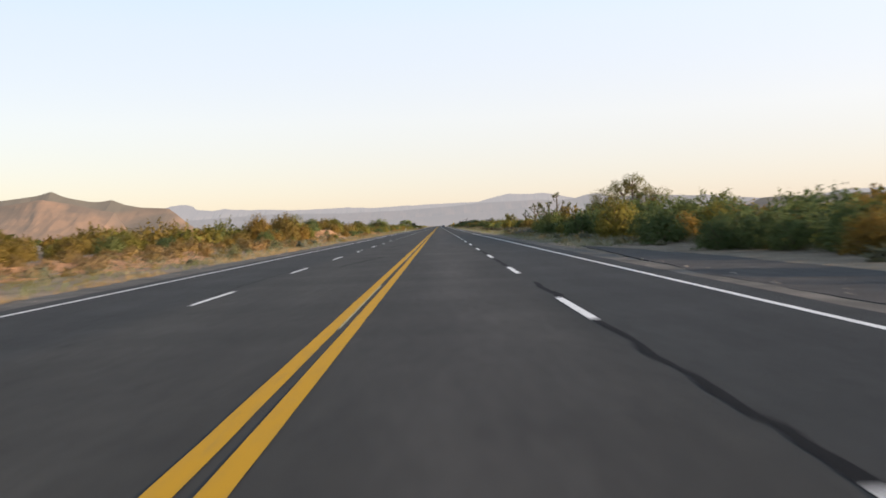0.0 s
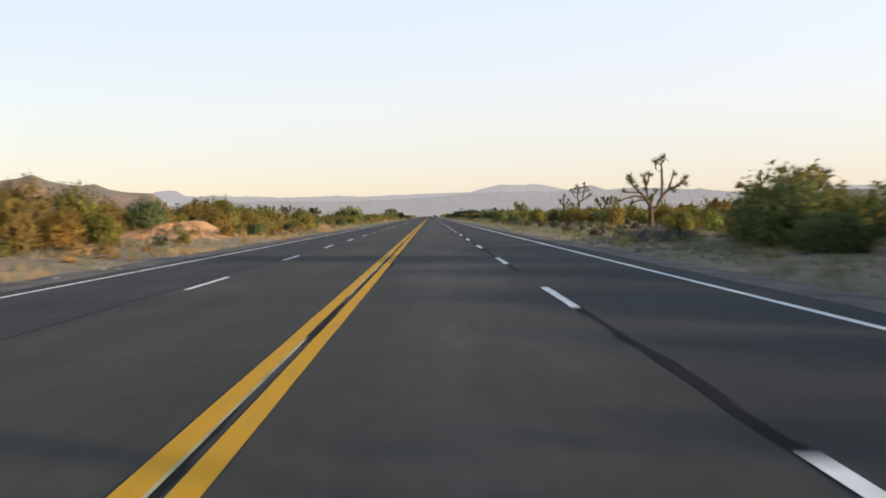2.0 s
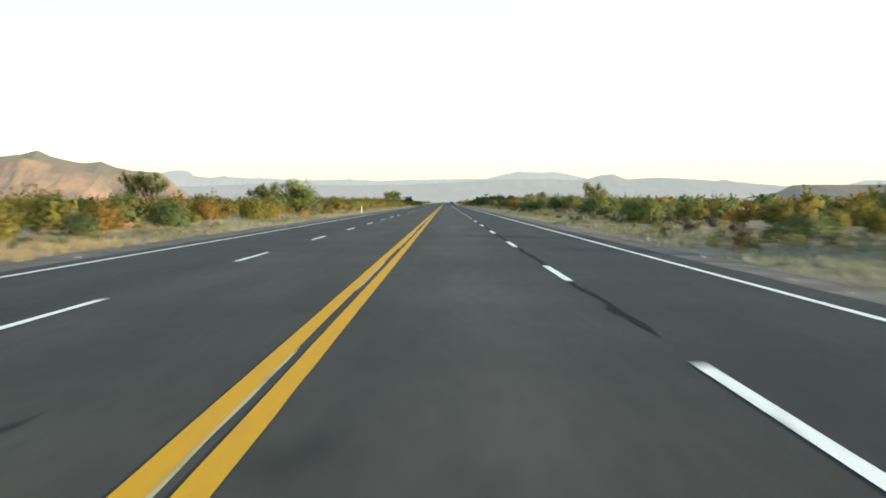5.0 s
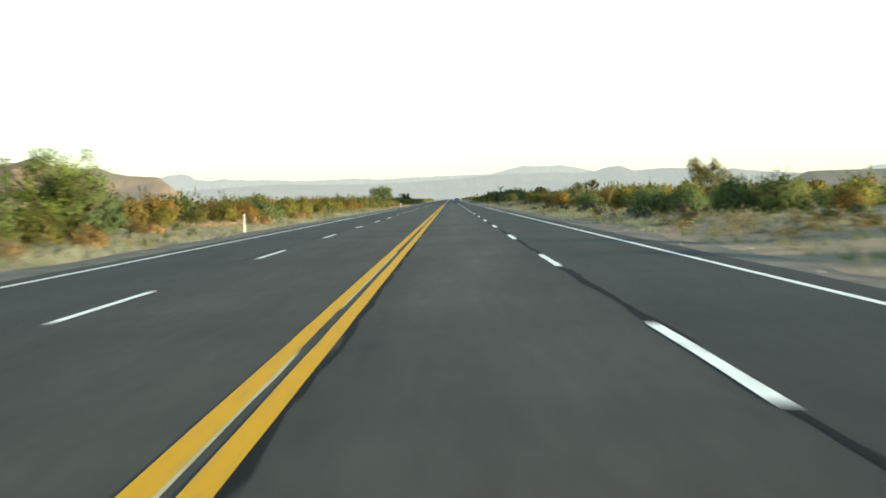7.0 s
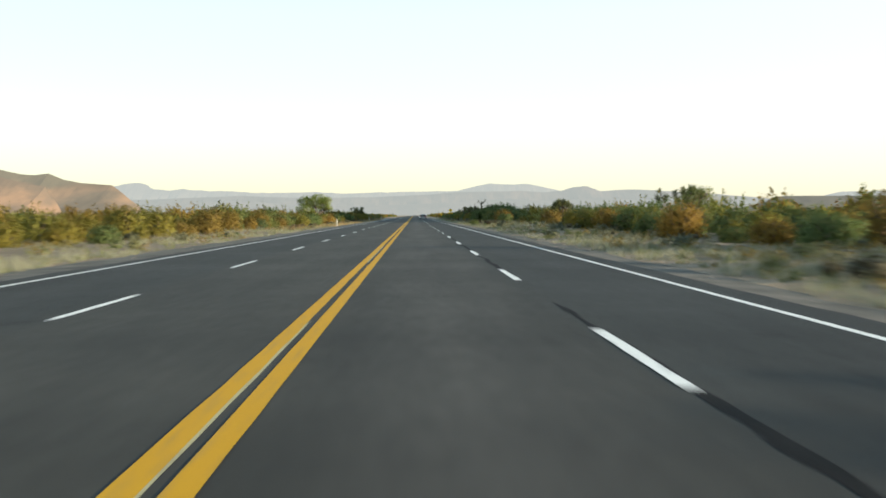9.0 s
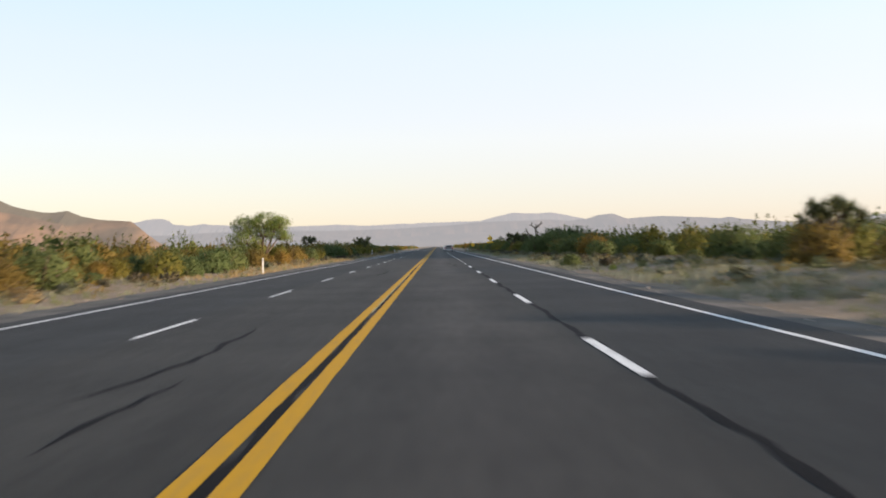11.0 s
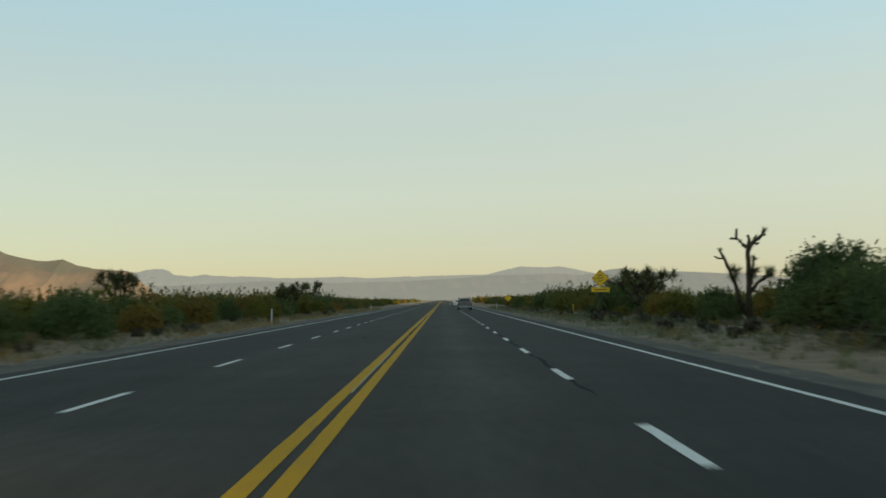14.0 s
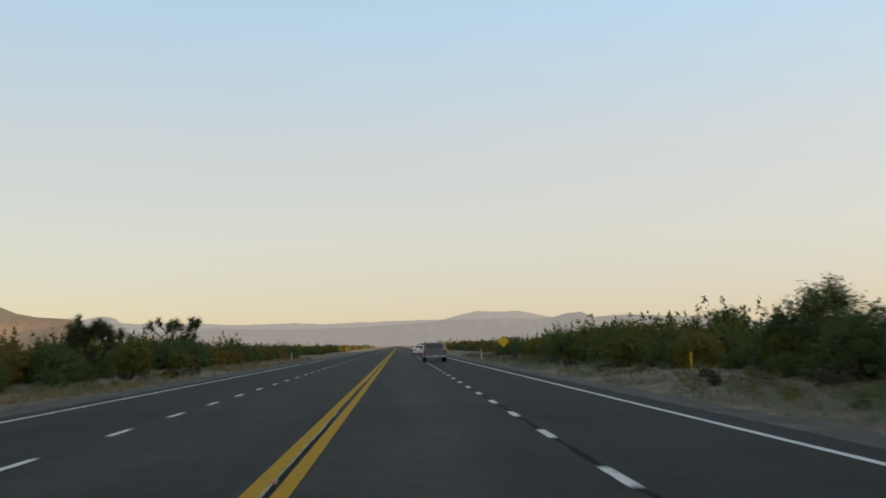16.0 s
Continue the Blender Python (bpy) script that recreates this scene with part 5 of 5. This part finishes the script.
spread_stuff("golden_grass", "golden dry grass tufts on sandy soil", "grass", leaf_mat("golden_grass", (0.20, 0.15, 0.075), (0.28, 0.21, 0.11), (0.36, 0.275, 0.155), 0.25), TUFTS, golden, [0.14 + 0.2 * (i % 7) / 7 for i in range(len(golden))])
spread_stuff("dry_grass", "dry straw-coloured grass tufts along the verge", "grass", STRAW, TUFTS, places, sizes)
places, sizes = [], []
for i in range(9000):
    side = 1 if rng.uniform() < 0.65 else -1
    places.append((side * (9.6 + abs(rng.normal()) * 4.0), rng.uniform(-5, 640)))
    if side > 0 and places[-1][1] < 50 and places[-1][0] < 15:
        places.pop()
        continue
    sizes.append(rng.uniform(0.12, 0.35))
spread_stuff("green_weeds", "low green weeds among dry grass", "weeds", WEED, TUFTS, places, sizes)


def simple_bush(seed, n, size):
    r = np.random.default_rng(seed)
    return stems_and_leaves(r, 1.0, 0.74, 12, n, size, 0.08, 3)[1]


SIMPLE = [simple_bush(s, 110, 0.12) for s in range(4)]
FULLER = [simple_bush(s + 9, 480, 0.07) for s in range(4)]
for name, k, mat, n, label in (("far_creosote", "creosote", CREOSOTE, 900, "distant yellow-green creosote scrub"), ("far_mesquite", "mesquite", MESQUITE, 800, "distant green mesquite scrub"), ("far_dry_scrub", "russet", RUSSET, 800, "distant russet desert scrub")):
    spread_stuff(name.replace("far_", "back_row_"), label.replace("distant", "thick"), "scrub", mat, FULLER, [(x, y) for x, y, h in REST[k]], [h for x, y, h in REST[k]], True)
    places, sizes = [], []
    for i in range(n):
        side = 1 if rng.uniform() < 0.5 else -1
        y = rng.uniform(20, 1150)
        x = (30 if y < 740 else 15) + (rng.exponential(30) if rng.uniform() < 0.6 else rng.uniform(20, 240))
        places.append((side * x, y))
        tall = 1.0 if side < 0 else 1.15
        sizes.append(rng.uniform(1.3, 2.6) * tall)
    spread_stuff(name, label, "scrub", mat, SIMPLE, places, sizes, True)


def low_scrub(seed):
    r = np.random.default_rng(seed)
    c = r.normal(size=(50, 3)) * np.array((0.42, 0.42, 0.32)) + np.array((0, 0, 0.35))
    c[:, 2] = np.abs(c[:, 2])
    return leaves_at(r, c, 0.24, 0.13)


LOW = [low_scrub(90 + i) for i in range(4)]
for name, mat, n, label in (("low_grey_scrub", SAGE, 4200, "ankle-high grey-green scrub on the verge"), ("low_dry_scrub", RUSSET, 1500, "ankle-high dry brown scrub on the verge")):
    places, sizes = [], []
    while len(places) < n:
        side = 1 if rng.uniform() < 0.58 else -1
        y = rng.uniform(0, 650)
        x = side * (9.8 + rng.uniform() ** 0.8 * 9.0)
        if (side > 0 and y < 50 and x < 15) or noise.noise((x * 0.2, y * 0.12, 3.0)) < -0.1:
            continue
        places.append((x, y))
        sizes.append(rng.uniform(0.16, 0.5))
    spread_stuff(name, label, "scrub", mat, LOW, places, sizes, True)


def stones():
    r = np.random.default_rng(5)
    verts, faces = [], []
    for i in range(2600):
        side = 1 if r.uniform() < 0.55 else -1
        x, y, s = side * (7.9 + abs(r.normal()) * 3.5), r.uniform(-5, 640), 0.02 + 0.05 * r.uniform() ** 3
        z = land(x, y) + 0.02 if abs(x) > 9.3 else -0.06
        b = len(verts)
        for dx, dy, dz in ((1, 0, 0), (0, 1, 0), (-1, 0, 0), (0, -1, 0), (0, 0, 0.8), (0, 0, -0.6)):
            verts.append((x + dx * s * r.uniform(0.7, 1.4), y + dy * s * r.uniform(0.7, 1.4), z + dz * s))
        for f in ((0, 1, 4), (1, 2, 4), (2, 3, 4), (3, 0, 4), (1, 0, 5), (2, 1, 5), (3, 2, 5), (0, 3, 5)):
            faces.append([b + k for k in f])
    tagged(new("stones", raw_mesh("stones", verts, faces, STONE)), "small pale stones scattered on the verge", "stones", kind="stuff")


stones()


# ---- roadside furniture ----
def delineator(x, y):
    """A slim white marker post with a reflector near its top."""
    root = new("delineator_post")
    root.matrix_basis = pose(x, y, land(x, y) - 0.05)
    bm = bmesh.new()
    block(bm, (0.10, 0.035, 1.08), (0, 0, 0.54), 0.012)
    part("post", from_bm("post", bm, POST_WHITE), root)
    part("reflector", block_mesh("reflector", (0.075, 0.008, 0.10), (0, -0.021, 0.95), STEEL, 0.004), root, "pale reflector patch")
    return tagged(root, "slim white plastic marker post in roadside grass", "marker post", "white marker posts along the highway")


for x, y in ((-9.9, 294), (-9.6, 441.3), (-10.4, 544.5), (9.6, 617), (-10.2, 625)):
    delineator(x, y)


def warning_sign(x, y, centre, side, plaque):
    """A yellow diamond on a steel post, with or without a plate under it."""
    root = new("warning_sign")
    root.matrix_basis = pose(x, y, land(x, y) - 0.05, 0, 0, random.uniform(-4, 4))
    post_top = centre + side * 0.55
    bm = bmesh.new()
    block(bm, (0.06, 0.06, post_top), (0, 0, post_top / 2), 0.008)
    part("post", from_bm("post", bm, POST_DARK), root, "dark steel post")
    turn = Matrix.Rotation(radians(45), 4, "Y")
    panel = part("diamond_panel", block_mesh("diamond_panel", (side, 0.012, side), (0, -0.04, centre), SIGN_YELLOW, 0.004, turn), root, "yellow diamond panel")
    bm = bmesh.new()
    k = side * 0.46
    for a in range(4):
        block(bm, (k * 2, 0.004, 0.014), Matrix.Rotation(radians(45 + 90 * a), 4, "Y") @ Vector((0, 0, k)) + Vector((0, -0.049, centre)), 0, Matrix.Rotation(radians(45 + 90 * a), 4, "Y"))
    part("border", from_bm("border", bm, SIGN_BLACK), panel)
    if plaque:
        for dz, w in ((0.16, 0.34), (0.0, 0.50), (-0.16, 0.36)):
            part("text_bar", block_mesh("text_bar", (w * side, 0.004, 0.034), (0, -0.049, centre + dz * side / 0.75), SIGN_BLACK), panel)
        pz = centre - 0.66
        plate = part("plate", block_mesh("plate", (1.05, 0.012, 0.27), (0, -0.04, pz), SIGN_YELLOW, 0.004), root, "yellow rectangular plate")
        part("text_bar", block_mesh("text_bar", (0.72, 0.004, 0.05), (0, -0.049, pz), SIGN_BLACK), plate)
    return tagged(root, "yellow diamond warning sign" + (" above a yellow plate on a steel post" if plaque else " on a steel post"), "road sign")


warning_sign(10.5, 534.6, 2.72, 0.72, True)
warning_sign(10.5, 606.0, 1.75, 0.76, False)


def yellow_marker(x, y):
    root = new("yellow_marker")
    root.matrix_basis = pose(x, y, land(x, y) - 0.05)
    bm = bmesh.new()
    rod(bm, (0, 0, 0), (0, 0, 0.75), 0.035, 0.035, 10)
    part("post", from_bm("post", bm, SIGN_YELLOW), root)
    bm = bmesh.new()
    rod(bm, (0, 0, 0.75), (0, 0, 0.80), 0.045, 0.03, 10)
    part("cap", from_bm("cap", bm, SIGN_YELLOW), root)
    return tagged(root, "short yellow utility marker post among low shrubs", "marker post")


yellow_marker(13.6, 566.0)


# ---- vehicles ----
def loft(name, sections, mat):
    """A skin over cross-sections of equal point count, with closed ends."""
    n = len(sections[0])
    verts = [p for s in sections for p in s]
    faces = []
    for j in range(len(sections) - 1):
        for i in range(n):
            a, b = j * n + i, j * n + (i + 1) % n
            faces.append((a, b, b + n, a + n))
    faces += [tuple(range(n))[::-1], tuple((len(sections) - 1) * n + i for i in range(n))]
    return raw_mesh(name, verts, faces, mat)


def box_section(y, w0, w1, z0, z1, r=0.07):
    """A rounded cross-section at y: half widths at foot and top."""
    pts = [(-w0 + r, y, z0), (w0 - r, y, z0), (w0, y, z0 + r), (w0 * 0.5 + w1 * 0.5 + 0.03, y, (z0 + z1) / 2), (w1, y, z1 - r), (w1 - r, y, z1)]
    return pts + [(-x, yy, z) for x, yy, z in pts[::-1]][0:2] + [(-w0 * 0.5 - w1 * 0.5 - 0.03, y, (z0 + z1) / 2), (-w0, y, z0 + r)]


def wheels(root, half, ys, radius, width=0.22):
    bm = bmesh.new()
    rod(bm, (-width / 2, 0, 0), (width / 2, 0, 0), radius, radius, 24)
    bmesh.ops.bevel(bm, geom=[e for e in bm.edges if e.calc_face_angle(0) > 1.0], offset=0.03, segments=2, affect="EDGES")
    tyre = from_bm("tyre", bm, RUBBER)
    bm = bmesh.new()
    rod(bm, (-width / 2 - 0.008, 0, 0), (width / 2 + 0.008, 0, 0), radius * 0.62, radius * 0.62, 16)
    rim = from_bm("rim", bm, STEEL)
    for sx in (-1, 1):
        for y in ys:
            w = part("wheel", tyre, root, at=Matrix.Translation((sx * half, y, radius)))
            part("rim", rim, w)


def pickup(x, y):
    root = new("pickup_truck")
    root.matrix_basis = pose(x, y, 0)
    body = loft("body", [box_section(-2.6, 0.90, 0.92, 0.45, 1.02), box_section(-2.55, 0.95, 0.96, 0.38, 1.06), box_section(-0.6, 0.97, 0.97, 0.34, 1.08),
                         box_section(1.4, 0.97, 0.95, 0.34, 1.06), box_section(2.4, 0.94, 0.88, 0.38, 0.98), box_section(2.65, 0.86, 0.8, 0.45, 0.88)], SILVER)
    part("body", body, root)
    part("cab", loft("cab", [box_section(-0.45, 0.90, 0.74, 1.03, 1.62), box_section(-0.2, 0.92, 0.76, 1.03, 1.68), box_section(0.7, 0.92, 0.74, 1.03, 1.68), box_section(1.5, 0.90, 0.70, 1.03, 1.10)], SILVER), root)
    part("rear_window", block_mesh("rear_window", (1.28, 0.02, 0.40), (0, -0.475, 1.35), CAR_GLASS, 0.008, Matrix.Rotation(radians(-6), 4, "X")), root)
    for s in (-1, 1):
        part("side_window", block_mesh("side_window", (0.02, 0.9, 0.36), (s * 0.86, 0.3, 1.38), CAR_GLASS, 0.008, Matrix.Rotation(radians(-s * 14), 4, "Y")), root)
    gate = part("tailgate", block_mesh("tailgate", (1.52, 0.04, 0.50), (0, -2.615, 0.80), SILVER, 0.015), root)
    part("handle", block_mesh("handle", (0.24, 0.02, 0.07), (0, -2.645, 0.92), TRIM_DARK, 0.008), gate)
    for s in (-1, 1):
        part("tail_light", block_mesh("tail_light", (0.14, 0.05, 0.42), (s * 0.85, -2.605, 0.82), TAIL_RED, 0.015), root)
        part("mirror", block_mesh("mirror", (0.20, 0.10, 0.16), (s * 1.06, 1.0, 1.18), TRIM_DARK, 0.03), root)
    bumper = part("bumper", block_mesh("bumper", (1.80, 0.16, 0.18), (0, -2.68, 0.47), STEEL, 0.03), root)
    part("plate_bar", block_mesh("plate_bar", (0.30, 0.008, 0.12), (0, -2.765, 0.48), POST_WHITE), bumper)
    for s, mat in ((-1, TRIM_DARK), (1, POST_WHITE)):
        bm = bmesh.new()
        block(bm, (0.09, 0.09, 0.72), (s * 0.86, -2.35, 1.38), 0.015)
        block(bm, (0.12, 0.20, 0.05), (s * 0.86, -2.35, 1.05), 0.01)
        part("rack_post", from_bm("rack_post", bm, mat), root)
    wheels(root, 0.86, (-1.6, 1.75), 0.37)
    return tagged(root, "silver pickup truck with rack posts on the highway", "pickup truck")


def sedan(x, y):
    root = new("car")
    root.matrix_basis = pose(x, y, 0)
    part("body", loft("body", [box_section(-2.25, 0.80, 0.76, 0.42, 0.86), box_section(-2.15, 0.88, 0.82, 0.32, 0.96), box_section(-0.9, 0.91, 0.86, 0.28, 1.0),
                               box_section(1.0, 0.91, 0.86, 0.28, 0.96), box_section(2.1, 0.86, 0.78, 0.32, 0.78), box_section(2.3, 0.74, 0.66, 0.42, 0.64)], CAR_WHITE), root)
    part("cabin", loft("cabin", [box_section(-1.75, 0.80, 0.70, 0.92, 1.02, 0.03), box_section(-0.95, 0.84, 0.62, 0.92, 1.42), box_section(0.2, 0.84, 0.62, 0.92, 1.44), box_section(1.2, 0.80, 0.70, 0.92, 1.0, 0.03)], CAR_WHITE), root)
    part("rear_window", block_mesh("rear_window", (1.18, 0.02, 0.52), (0, -1.40, 1.225), CAR_GLASS, 0.008, Matrix.Rotation(radians(-62), 4, "X")), root)
    for s in (-1, 1):
        part("side_window", block_mesh("side_window", (0.02, 1.3, 0.30), (s * 0.78, -0.3, 1.2), CAR_GLASS, 0.008, Matrix.Rotation(radians(-s * 24), 4, "Y")), root)
        part("tail_light", block_mesh("tail_light", (0.34, 0.05, 0.15), (s * 0.64, -2.235, 0.76), TAIL_RED, 0.015), root)
        part("mirror", block_mesh("mirror", (0.18, 0.10, 0.12), (s * 0.97, 0.75, 1.02), CAR_WHITE, 0.03), root)
    bumper = part("bumper", block_mesh("bumper", (1.66, 0.10, 0.22), (0, -2.26, 0.46), CAR_WHITE, 0.03), root)
    part("plate_bar", block_mesh("plate_bar", (0.30, 0.008, 0.12), (0, -2.315, 0.50), STEEL), bumper)
    wheels(root, 0.80, (-1.35, 1.4), 0.32, 0.20)
    return tagged(root, "white sedan with red tail lights further ahead", "car")


pickup(4.45, 607.0)
sedan(4.4, 662.0)
